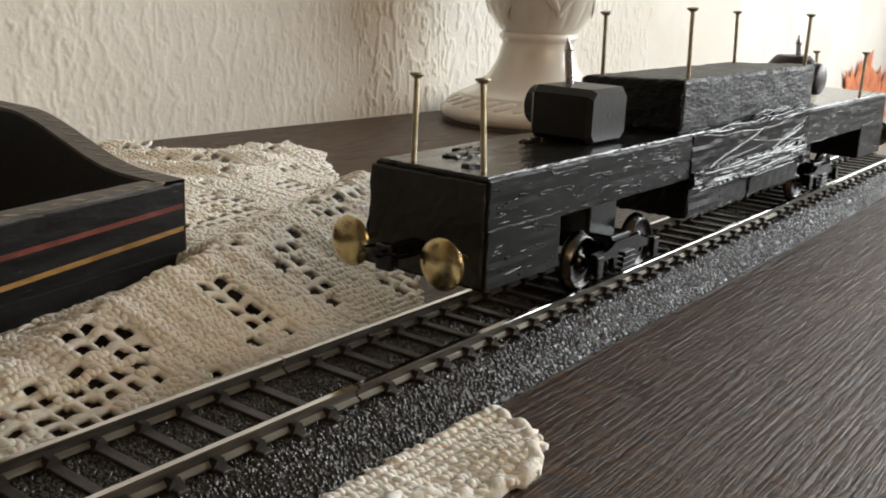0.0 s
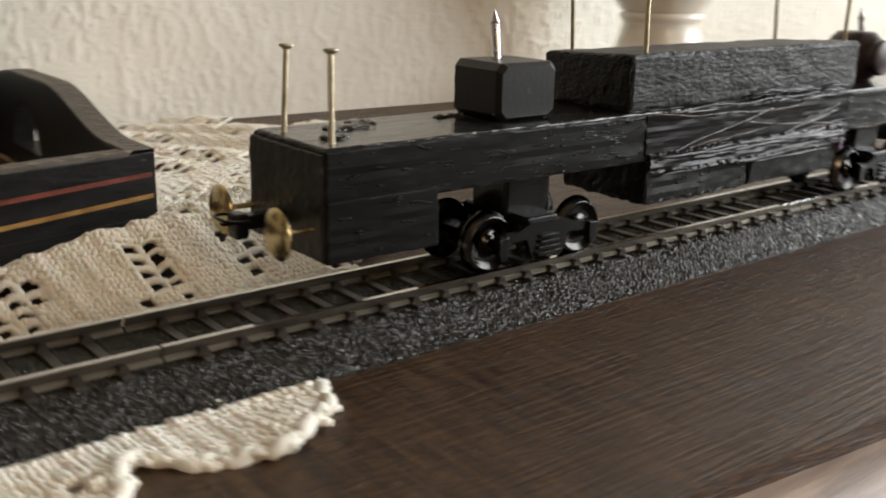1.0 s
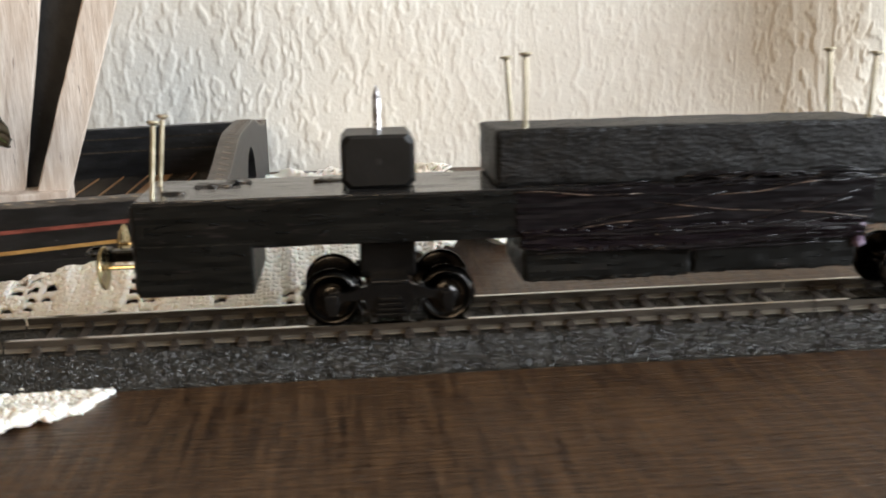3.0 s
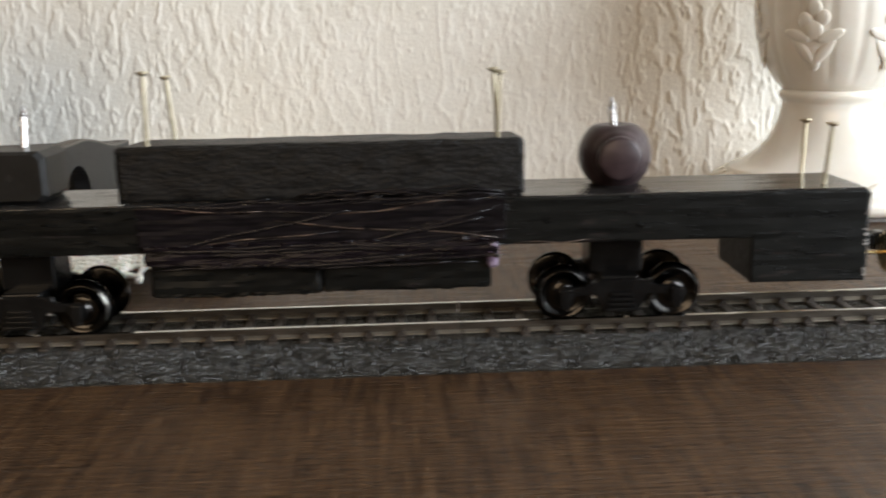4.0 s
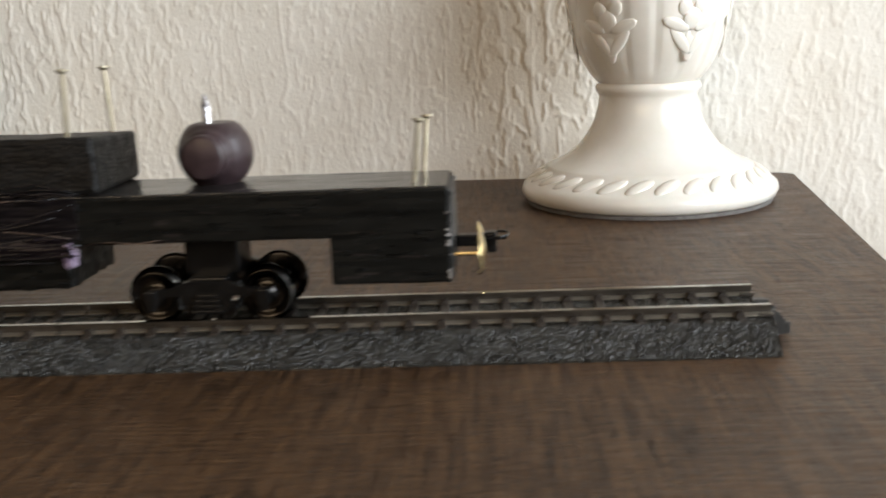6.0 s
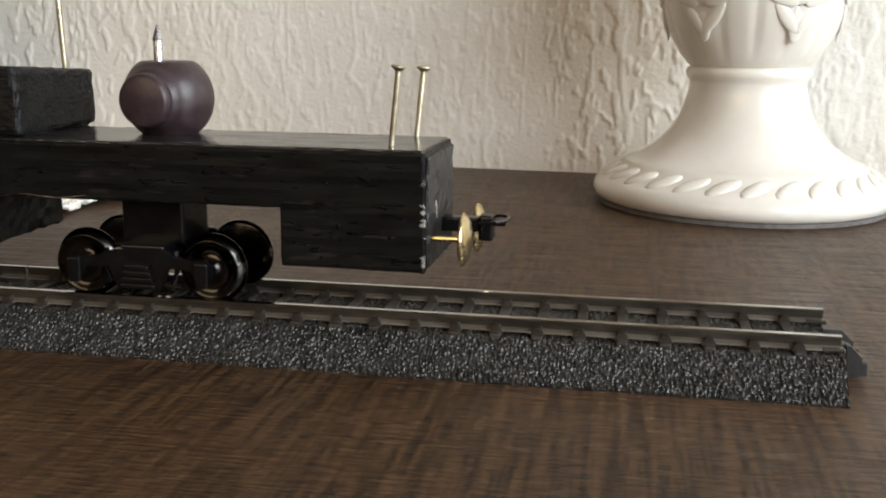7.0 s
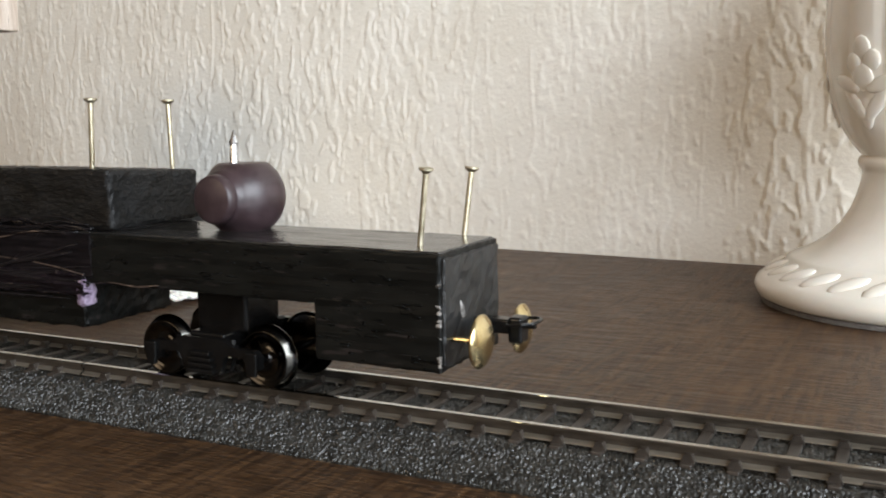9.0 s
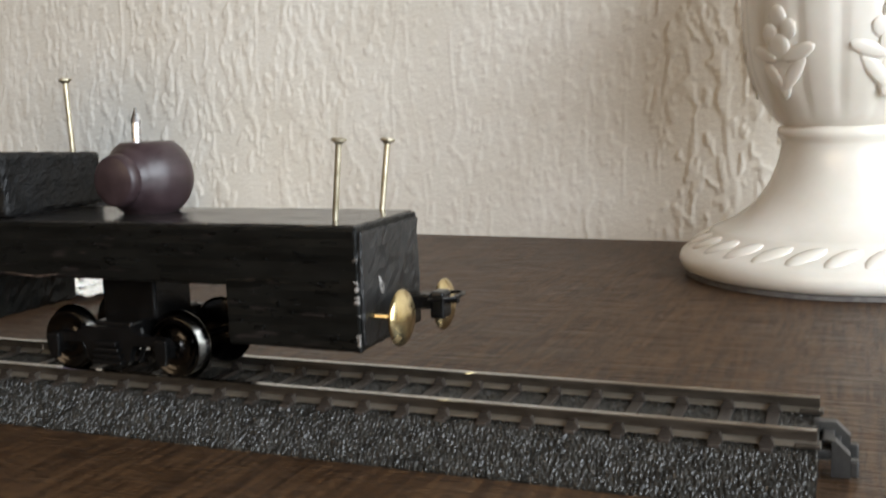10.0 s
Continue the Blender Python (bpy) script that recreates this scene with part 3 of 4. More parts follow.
def raised_grain():
    """Fine splinters of lifted grain along the near flank."""
    rnd = random.Random(21)
    S = []
    for k in range(230):
        x = rnd.uniform(-126, 120)
        low = -101 > x or x > 101
        z = rnd.uniform(19.8, 39.6) if low else rnd.uniform(30.4, 39.6)
        ln, r = rnd.uniform(1.0, 5.5), rnd.uniform(0.035, 0.085)
        if (-103 < x + ln and x < -101 or x + ln > 126) and z < 30.4:
            continue
        sl = rnd.uniform(-0.05, 0.05)
        S.append(tube([(x, -14.24, z + HZ), (x + ln * 0.35, -14.3, z + sl * ln * 0.4 + HZ), (x + ln * 0.7, -14.3, z + sl * ln * 0.8 + HZ), (x + ln, -14.22, z + sl * ln + HZ)], [r * 0.3, r, r * 0.8, r * 0.2], 5))
    return join(*S)


tagged(part("raised_grain", raised_grain(), M_splinter, wagon, "fine glossy splinters of raised grain"), kind="stuff")


def brass_nail(foot, tip):
    a, b = Vector(W(foot)), Vector(W(tip))
    d = (b - a).normalized()
    n = part("nail", rod(a - d * 2, b - d * 0.4, 0.57), M_nail, wagon, "thin brass nail standing upright", True)
    part("nail_head", aim(lathe([(0.62, 0), (1.15, 0.45), (1.45, 0.6), (1.45, 0.95), (1.2, 1.1)], 14), b - d * 1.1, b + d), M_nail, n)


for foot, tip in (((-25.1, -7.8, 40), (-23.7, -5.6, 57.9)), ((-26.0, 8.3, 40), (-24.2, 9.6, 57.6)), ((59.1, -9.1, 54), (59.3, -8.5, 71.0)), ((60, 15.1, 53.5), (58.8, 14.9, 68.9)),
                  ((139.8, -11.2, 54), (140.4, -11.1, 69.5)), ((141.8, 12.0, 53.5), (141.0, 12.4, 69.2)), ((218.2, -8.1, 40), (219.7, -7.8, 55.4)), ((219.4, 8.8, 39.5), (220.6, 10.6, 54.5))):
    brass_nail(foot, tip)


def steel_point(foot, tip, r):
    a, b = Vector(W(foot)), Vector(W(tip))
    h = (b - a).length
    part("steel_point", aim(lathe([(r, -2), (r, h - 3.2), (r * 1.12, h - 2.7), (0.15, h)], 12), a, b), M_steel, wagon, "pointed steel nail tip")


steel_point((26.0, 5.0, 52.5), (26.2, 6.5, 63.4), 0.95)
steel_point((169.1, 0.4, 54.5), (168.7, 1.2, 62.2), 0.95)


def facet_bead():
    """A block bead, its edges cut to facets, drilled along y, with a short collar behind."""
    c = 1.5
    hx, hz = 8.5, 6.1

    def ring(y, s):
        x, z = hx * s, hz * s
        return [(x - c, y, -z), (x, y, -z + c), (x, y, z - c), (x - c, y, z), (-x + c, y, z), (-x, y, z - c), (-x, y, -z + c), (-x + c, y, -z)]
    V = ring(-8.0, 0.88) + ring(-6.9, 1.0) + ring(6.9, 1.0) + ring(8.0, 0.88)
    F = []
    for k in range(3):
        for i in range(8):
            j = (i + 1) % 8
            F.append((k * 8 + i, k * 8 + j, (k + 1) * 8 + j, (k + 1) * 8 + i))
    F += [tuple(range(8)), tuple(reversed(range(24, 32)))]
    return V, F


bx, by, _ = W((25.8, 2.0, 0))
bead = fixed(part("facet_bead", moved(facet_bead(), Matrix.Translation((bx, by, 47.0 + HZ))), M_bead, wagon, "black faceted wooden bead"))
part("bead_collar", rod((bx, by + 7.6, 47.6 + HZ), (bx, by + 12.2, 47.6 + HZ), 4.6, 18), M_bead, bead)
part("bead_hole", rod((bx, by - 8.04, 47.0 + HZ), (bx, by - 7.6, 47.0 + HZ), 0.8, 10), M_black_end, bead)

rx, ry, _ = W((169.9, 2.4, 0))


def round_bead():
    prof = [(0.3, -10.45), (4.5, -10.5), (5.0, -10.2), (5.25, -9.4), (5.3, -8.3), (5.0, -7.9), (5.1, -7.6), (6.0, -7.0)]
    for k in range(13):
        a = radians(-48 + 106 * k / 12)
        prof.append((9.0 * math.cos(a), 9.0 * math.sin(a)))
    prof += [(3.0, 8.2), (1.5, 8.0)]
    v, f = lathe(prof, 36)
    v = [(x, y, z) for x, y, z in v]
    # lay the drilled axis along -y and flatten where it rests and on top
    out = []
    for x, y, z in v:
        p = (x, z, y)
        out.append((p[0], p[1], max(-7.9, min(7.3, p[2]))))
    return out, f


fixed(part("round_bead", moved(round_bead(), Matrix.Translation((rx, ry, 47.9 + HZ)) @ Matrix.Rotation(radians(-3), 4, "Z")), M_plum, wagon, "plum-brown round wooden bead", True))


def buffer(at, out):
    x, y, z = W(at)
    b = part("buffer", aim(lathe([(0.6, 0.0), (4.4, 0.1), (4.9, 0.0), (5.0, 0.25), (4.6, 0.7), (3.4, 1.35), (1.8, 1.75), (0.4, 1.9)], 28), (x, y, z), (x + out, y, z)), M_brass, wagon, "domed brass tack as a buffer", True)
    part("buffer_shank", rod((x - out * 9, y, z), (x + out * 0.3, y, z), 0.55, 10), M_brass, b)


buffer((-36.6, -7.7, 25.3), -1)
buffer((-36.6, 14.6, 25.5), -1)
buffer((232.4, -12.6, 24.6), 1)
buffer((232.0, 8.0, 22.8), 1)


def coupler(x, y, out):
    c = part("coupler", join(box(min(x - out * 8, x), max(x - out * 8, x), y - 1.6, y + 1.6, 24.0 + HZ, 26.8 + HZ, 0.4),
                             box(min(x, x + out * 2.8), max(x, x + out * 2.8), y - 2.0, y + 2.0, 22.4 + HZ, 27.4 + HZ, 0.6)), M_plastic, wagon, "black plastic coupling with a wire loop")
    loop = [(x + out * 0.5, y - 3.8, 26.2 + HZ), (x + out * 3.6, y - 3.8, 26.5 + HZ), (x + out * 5.2, y - 2.3, 26.6 + HZ), (x + out * 5.5, y, 26.7 + HZ), (x + out * 5.2, y + 2.3, 26.6 + HZ),
            (x + out * 3.6, y + 3.8, 26.5 + HZ), (x + out * 0.5, y + 3.8, 26.2 + HZ)]
    part("coupling_loop", tube(loop, 0.35), M_plastic, c)
    part("coupling_hook", box(min(x, x + out * 5), max(x, x + out * 5), y - 0.6, y + 0.6, 25.2 + HZ, 26.2 + HZ, 0.2), M_plastic, c)


coupler(W((-37.5, 3.5, 0))[0], W((-37.5, 3.5, 0))[1], -1)
coupler(W((234.0, -1.5, 0))[0], W((234.0, -1.5, 0))[1], 1)


# ---- bogies ----
def wheel_shape():
    """A wheel about y: flange inside, tread, dished face with a hub."""
    v, f = lathe([(0.8, -1.1), (6.1, -1.1), (6.95, -0.75), (7.0, -0.35), (6.2, 0.0), (6.0, 1.7), (5.5, 1.75), (5.0, 1.1), (2.0, 0.9), (1.7, 1.6), (0.8, 1.9)], 32)
    return [(x, -z, y) for x, y, z in v], f


def bogie(cx, cy):
    g = part("bogie", join(box(cx - 6.6, cx + 6.6, cy - 6.0, cy + 6.0, 19.5 + HZ, 30.6 + HZ, 0.8), box(cx - 4.6, cx + 4.6, cy - 11, cy + 11, 15.4 + HZ, 20.4 + HZ, 0.6)), M_plastic, wagon, "black plastic two-axle bogie")
    for side in (-1, 1):
        y = cy + side * 11.2
        lo, hi = min(y, y + side * 1.6), max(y, y + side * 1.6)
        outline = [(-15.0, 16.8), (-13.8, 18.0), (-9, 18.1), (-5.0, 19.7), (5.0, 19.7), (9, 18.1), (13.8, 18.0), (15.0, 16.8), (14.9, 14.2), (12.0, 14.0), (10.8, 16.1), (6.2, 16.3), (4.4, 12.0),
                   (-4.4, 12.0), (-6.2, 16.3), (-10.8, 16.1), (-12.0, 14.0), (-14.9, 14.2)]
        fr = fixed(part("side_frame", prism([(cx + u, v + HZ) for u, v in outline], "y", lo, hi), M_plastic, g))
        yo = y + side * 1.6
        a, b = min(yo, yo + side * 0.9), max(yo, yo + side * 0.9)
        for ax in (-13.3, 13.3):
            part("axle_box", join(box(cx + ax - 1.4, cx + ax + 1.4, a, b, 14.0 + HZ, 17.8 + HZ, 0.4), box(cx + ax - 1.1, cx + ax + 1.1, a, b + 0.3, 12.8 + HZ, 14.6 + HZ, 0.3)), M_plastic, fr)
        for k in range(4):
            part("leaf_spring", box(cx - 3.6 + 0.35 * k, cx + 3.6 - 0.35 * k, a, b, 12.2 + 1.25 * k + HZ, 13.1 + 1.25 * k + HZ, 0.2), M_plastic, fr)
        for u in (-7.2, 7.2):
            part("brake_hanger", tube([(cx + u, y, 19.5 + HZ), (cx + u * 1.06, y, 16 + HZ), (cx + u * 0.9, y, 12.8 + HZ)], 0.6), M_plastic, fr)
    for ax in (-13.3, 13.3):
        part("axle", rod((cx + ax, cy - 11.5, 15.6 + HZ), (cx + ax, cy + 11.5, 15.6 + HZ), 0.9), M_wheel, g)
        for side in (-1, 1):
            sh = wheel_shape()
            m = Matrix.Translation((cx + ax, cy + side * 7.6, 15.6 + HZ)) @ (Matrix.Identity(4) if side < 0 else Matrix.Rotation(math.pi, 4, "Z"))
            wheel = part("wheel", moved(sh, m), M_wheel, g, "dark metal wheel with a bright tread", True)
            wheel.data.materials.append(M_tread)
            for f in wheel.data.polygons:
                f.material_index = 1 if f.index // 32 in (2, 4) and len(f.vertices) == 4 else 0
            fixed(wheel)


bogie(*W((27.3, 0.2, 0))[:2])
bogie(*W((169.0, 0.0, 0))[:2])


# ---- glue threads and wires wound between belly and deck ----
def strands():
    rnd = random.Random(5)
    dark, copper = [], []
    for i in range(44):
        x0 = rnd.uniform(-42, 18)
        x1 = min(x0 + rnd.uniform(14, 48), 43)
        za = rnd.uniform(25.0, 31.5) if i % 4 else rnd.uniform(38.8, 41.0)
        zb = za + rnd.uniform(-1.0, 2.4)
        if i % 9 == 1:
            za, zb = rnd.uniform(29, 31), rnd.uniform(36, 41)
        if i % 4 == 0 and zb > 41.5:
            zb = 41.5
        pts = []
        for k in range(9):
            t = k / 8
            x = x0 + (x1 - x0) * t
            z = za + (zb - za) * t + 0.7 * noise.noise(Vector((x * 0.08, i * 3.3, 0)))
            y = -14.3 - 0.4 * noise.noise(Vector((x * 0.15, i * 1.7, 5))) - (0.55 if z < 31 else 0) + (0.7 if z > 40.5 else 0)
            pts.append((x, y, z + HZ))
        r = rnd.uniform(0.18, 0.68)
        line = tube(pts, [r * 0.3, r * 0.8, r, r * 0.9, r, r * 0.8, r, r * 0.6, r * 0.25], 6)
        dark.append(line)
    for i, (x0, z0, x1, z1) in enumerate(((-42, 40.2, -13, 38.6), (-10, 36.5, 41, 31.6), (-42, 29.8, 4, 34.2), (-22, 30.6, 9, 28.6), (4, 37.6, 31, 40.6), (11, 30.2, 42, 29.4), (44, 29.9, 62, 30.2))):
        pts = [(x0 + (x1 - x0) * k / 6, -14.75 - 0.25 * math.sin(k + i), z0 + (z1 - z0) * k / 6 + 0.35 * math.sin(k * 1.3 + i * 2) + HZ) for k in range(7)]
        copper.append(tube(pts, [0.05, 0.16, 0.10, 0.18, 0.09, 0.16, 0.05], 6))
    return dark, copper


DARK, COPPER = strands()
for s in DARK:
    part("glue_strand", s, M_glue, wagon, smooth=True)
for s in COPPER:
    part("copper_strand", s, M_copper, wagon, "thin copper-coloured wire", True)
part("glue_web", rough_box(-41, 41, -15.2, -13.4, 26.5 + HZ, 31.5 + HZ, 0.8, 0.7, 0.6, (0.05, 1.1, 1.1), 41.0), M_webglue, wagon, "lumpy glossy black glue")
part("glue_film", rough_box(-42, 43, -14.45, -13.6, 31.0 + HZ, 40.4 + HZ, 0.9, 0.4, 0.3, (0.05, 1.0, 1.0), 47.0), M_wetglue, wagon, "thin glossy smear of black glue")
part("wax_drop", rough_box(38.4, 41.2, -15.2, -11.2, 24.2 + HZ, 30.6 + HZ, 0.8, 1.2, 0.35, (0.6, 0.6, 0.6), 2.0), M_purple, wagon, "pale purple dab of wax", True)
for k in range(16):
    rnd = random.Random(60 + k)
    x, step = rnd.uniform(-8, 30), rnd.uniform(1.8, 3.4)
    zs, bow, r = rnd.uniform(40.6, 42.0), rnd.uniform(0.4, 2.4), rnd.uniform(0.16, 0.42)
    pts = [(x + step * j, -13.5 - 0.9 * math.sin(j * 0.5) - 0.4 * noise.noise(Vector((j * 0.6, k, 2))), zs + HZ + bow * math.sin(j * 0.45) + 0.7 * noise.noise(Vector((j * 0.8, k, 9)))) for j in range(8)]
    part("glue_strand", tube(pts, [r * 0.3, r, r * 0.7, r, r * 0.8, r, r * 0.6, r * 0.2]), M_glue, wagon, smooth=True)
for k, (x, y, w, d) in enumerate(((-116, 2, 9, 4), (-109, 6, 6, 3), (-88, 4, 7, 2.5), (-122, -6, 5, 2))):
    part("paint_lump", rough_box(x, x + w, y, y + d, 40.2 + HZ, 41.3 + HZ, 0.7, 0.5, 0.45, (0.5, 0.8, 0.8), 50 + k), M_deck, wagon)
for k in range(13):
    rnd = random.Random(200 + k)
    z, dx, dz = rnd.uniform(19.8, 39.4), rnd.uniform(0.25, 0.9), rnd.uniform(0.2, 0.55)
    chip = lathe([(0.15, -1.0), (0.8, -0.5), (1.0, 0.1), (0.6, 0.7), (0.1, 1.0)], 7)
    m = Matrix.Translation((127.75 - dx * 0.5, -14.15, z + HZ)) @ Matrix.Rotation(radians(rnd.uniform(-35, 35)), 4, "Y") @ Matrix.Diagonal((dx, 0.22, dz, 1))
    part("paint_chip", moved(chip, m), M_chip, wagon, "bare pale chip in the paint", True)
m = Matrix.Translation((128.35, -6.4, 29.2 + HZ)) @ Matrix.Rotation(radians(24), 4, "X") @ Matrix.Diagonal((0.25, 0.85, 2.1, 1))
part("paint_chip", moved(lathe([(0.15, -1.0), (0.8, -0.5), (1.0, 0.0), (0.5, 0.6), (0.1, 1.0)], 9), m), M_chip, wagon, "bare pale chip in the paint", True)

# ---- crochet doily ----
ANG = radians(1)
EDGE = [(-200, -62), (-97, -60), (-92, -53), (-86, -48), (-80, -41), (-77, -31), (-72, -30.5), (-67, -36), (-60, -39), (-53, -41), (-46, -36), (-40, -31), (-37, -23), (-20, 0), (0, 25), (18, 42),
        (38, 58), (60, 72), (73, 90), (80, 126), (98, 150), (112, 169), (110, 180), (92, 180), (70, 187), (64, 204), (68, 224), (60, 244), (40, 252), (-200, 262)]


def inside(x, y, poly):
    c = False
    j = len(poly) - 1
    for i in range(len(poly)):
        (xi, yi), (xj, yj) = poly[i], poly[j]
        if (yi > y) != (yj > y) and x < (xj - xi) * (y - yi) / (yj - yi) + xi:
            c = not c
        j = i
    return c


def drape(x, y):
    """Height of the cloth: a fold between track and tray, flat below both."""
    ridge = 59.5 + (0.28 if x > -40 else 0.20) * (x + 40)
    high = 11.5 * ease((x + 118) / 95) + 0.3 + 0.07 * max(0.0, x + 20)
    high *= 1 - 0.9 * ease((x - 44) / 28) * ease((y - 68) / 22)
    if y < ridge:
        z = high * max(0.0, (y - 19) / (ridge - 19)) ** 1.7
    else:
        z = high * math.exp(-((y - ridge) / (12 if x < -25 else 20)) ** 2)
    z += 3.0 * ease((x - 5) / 50) * ease((y - 105) / 40) * (1 - 0.6 * ease((y - 190) / 50))
    z += 3.5 * ease((x - 40) / 40) * ease((y - 140) / 25)
    z += 2.6 * ease((y - 145) / 25) * (0.5 + 0.5 * math.sin((x + 0.5 * y) * 0.33))
    if y < -18:
        z += -0.85 + 1.9 * (0.6 + 0.5 * math.sin(x * 0.22)) * ease((-y - 23) / 12)
    flute = ease((y - 24) / 22) * (1 - ease((y - ridge - 10) / 20))
    z += flute * (0.32 * math.sin((x + 0.18 * y) * 2 * math.pi / 9.2 + 2.5 * noise.noise(Vector((x * 0.05, y * 0.05, 2)))) + 1.1 * noise.noise(Vector((x * 0.09, y * 0.04, 6))))
    return z + 0.9


MOTIF = {0: (0, 1, 2, 3, 4, 5, 6, 7, 12, 14), 1: (0, 1, 2, 3, 4, 5, 6, 7, 13, 14, 18), 2: (1, 3, 5, 7, 8, 13, 14, 18, 19), 3: (2, 6, 7, 8, 13, 14, 19), 4: (6, 7, 13, 14, 18, 19),
         5: (7, 8, 19, 20), 6: (12, 16, 17, 21), 7: (2, 3, 4, 9)}


def hole(u, v):
    """Open meshes of the filet pattern."""
    if v < 0:
        return (u + 84.5) ** 2 + (v + 31.5) ** 2 < 4.0
    a, b = (u + 105.0) / 4.75, (v - 30.0) / 5.3
    i, j = math.floor(a), math.floor(b)
    if i % 22 not in MOTIF[j % 8]:
        return False
    fu, fv = a - i - 0.5 + 0.05 * math.sin(i * 2.3 + j), b - j - 0.5 + 0.05 * math.sin(i + j * 3.1)
    return abs(fu) < 0.35 and abs(fv) < 0.35 and abs(fu) + abs(fv) < 0.6


def ribs(u, v):
    """Raised bands of close stitches that run down the slope."""
    w = u + 0.6 * noise.noise(Vector((u * 0.06, v * 0.05, 0)))
    return math.sin(w * 2 * math.pi / 4.75 - 1.2) * (0.55 + 0.45 * math.sin(w * 2 * math.pi / 38.0))


def doily():
    st = 0.85
    c, s = math.cos(ANG), math.sin(ANG)
    idx, V, F = {}, [], []

    def vid(i, j):
        if (i, j) not in idx:
            u, v = i * st, j * st
            x, y = u * c - v * s, u * s + v * c
            rib = 2.1 * ribs(u, v)
            knot = 0.34 * math.sin(v * 2 * math.pi / 2.4 + 3 * noise.noise(Vector((u * 0.5, v * 0.2, 9)))) * math.cos(u * math.pi / 2.4) + 0.85 * noise.noise(Vector((u * 0.62, v * 0.62, 4)))
            jx, jy = 0.22 * noise.noise(Vector((u, v, 1))), 0.22 * noise.noise(Vector((u, v, 2)))
            idx[i, j] = len(V)
            V.append((x + jx, y + jy, drape(x, y) + 0.24 * (rib + knot)))
        return idx[i, j]
    for i in range(-250, 120):
        for j in range(-130, 330):
            u, v = (i + 0.5) * st, (j + 0.5) * st
            x, y = u * c - v * s, u * s + v * c
            if x < -190 or y < -62 or (x < -32 and y > 108) or (-14 < y < 14 and x > -300):
                continue
            scallop = 1.6 * math.sin(x * 0.55) * math.sin(y * 0.55)
            if not inside(x + scallop, y - scallop, EDGE) or hole(u, v):
                continue
            F.append((vid(i, j), vid(i + 1, j), vid(i + 1, j + 1), vid(i, j + 1)))
    ob = new("doily", mesh_of("doily", V, F, M_cotton, True))
    tagged(ob, "cream crocheted cotton doily with open meshes and a fold", "doily")
    so = ob.modifiers.new("thickness", "SOLIDIFY")
    so.thickness, so.offset = 1.1 * MM, -0.2
    # raised stitches: pairs of short yarn loops in rows
    unit = lathe([(0.2, -1.0), (0.85, -0.55), (1.0, 0.1), (0.75, 0.65), (0.2, 1.0)], 6)
    SV, SF = [], []
    rnd = random.Random(77)
    for i in range(-80, 45):
        for j in range(-36, 96):
            u, v = (i + 0.5) * 2.375 - 105.0 % 2.375, (j + 0.5) * 2.3 + 30.0
            x, y = u * c - v * s, u * s + v * c
            if x < -150 or y < -60 or y > 235 or (x < -28 and y > 100) or -19.0 < y < 15:
                continue
            if not inside(x, y, EDGE) or hole(u, v) or hole(u + 0.6, v) or hole(u - 0.6, v) or hole(u, v + 0.6) or hole(u, v - 0.6):
                continue
            z = drape(x, y)
            gx = Vector((2, 0, drape(x + 1, y) - drape(x - 1, y))).normalized()
            gy = Vector((0, 2, drape(x, y + 1) - drape(x, y - 1))).normalized()
            gz = gx.cross(gy)
            basis = Matrix((gx, gy, gz)).transposed().to_4x4()
            for lean, off in ((26, -0.58), (-26, 0.58)):
                m = Matrix.Translation((x + rnd.uniform(-0.2, 0.2), y + rnd.uniform(-0.2, 0.2), z + 0.42 + rnd.uniform(-0.15, 0.2) + 0.5 * ribs(u, v))) @ basis @ Matrix.Translation((off, 0, 0)) \
                    @ Matrix.Rotation(radians(lean + rnd.uniform(-30, 30)), 4, "Z") @ Matrix.Rotation(radians(90 + rnd.uniform(-16, 16)), 4, "X") @ Matrix.Diagonal((0.92, 0.80, rnd.uniform(1.1, 1.4), 1))
                k = len(SV)
                SV += [tuple(m @ Vector(p)) for p in unit[0]]
                SF += [tuple(q + k for q in f) for f in unit[1]]
    tagged(part("stitches", (SV, SF), M_cotton, ob, smooth=True), kind="stuff")
    # the thick scalloped edge that shows in front of the track
    pts = []
    for (xa, ya), (xb, yb) in zip(EDGE[1:12], EDGE[2:13]):
        m = max(2, int(math.hypot(xb - xa, yb - ya) / 0.8))
        for k in range(m):
            t = k / m
            pts.append((xa + (xb - xa) * t, ya + (yb - ya) * t))
    line, rad = [], []
    for k, (x, y) in enumerate(pts):
        w = 0.9 * math.sin(k * 0.85)
        line.append((x + 0.5 * w, y + 0.7 * w + 1.2, drape(x, y) + 0.25 * math.sin(k * 1.9)))
        rad.append(1.35 + 0.35 * math.sin(k * 0.85 + 1) + 0.2 * noise.noise(Vector((k * 0.7, 0, 0))))
    part("scalloped_edge", tube(line, rad, 8), M_cotton, ob, smooth=True)
    return ob


doily()


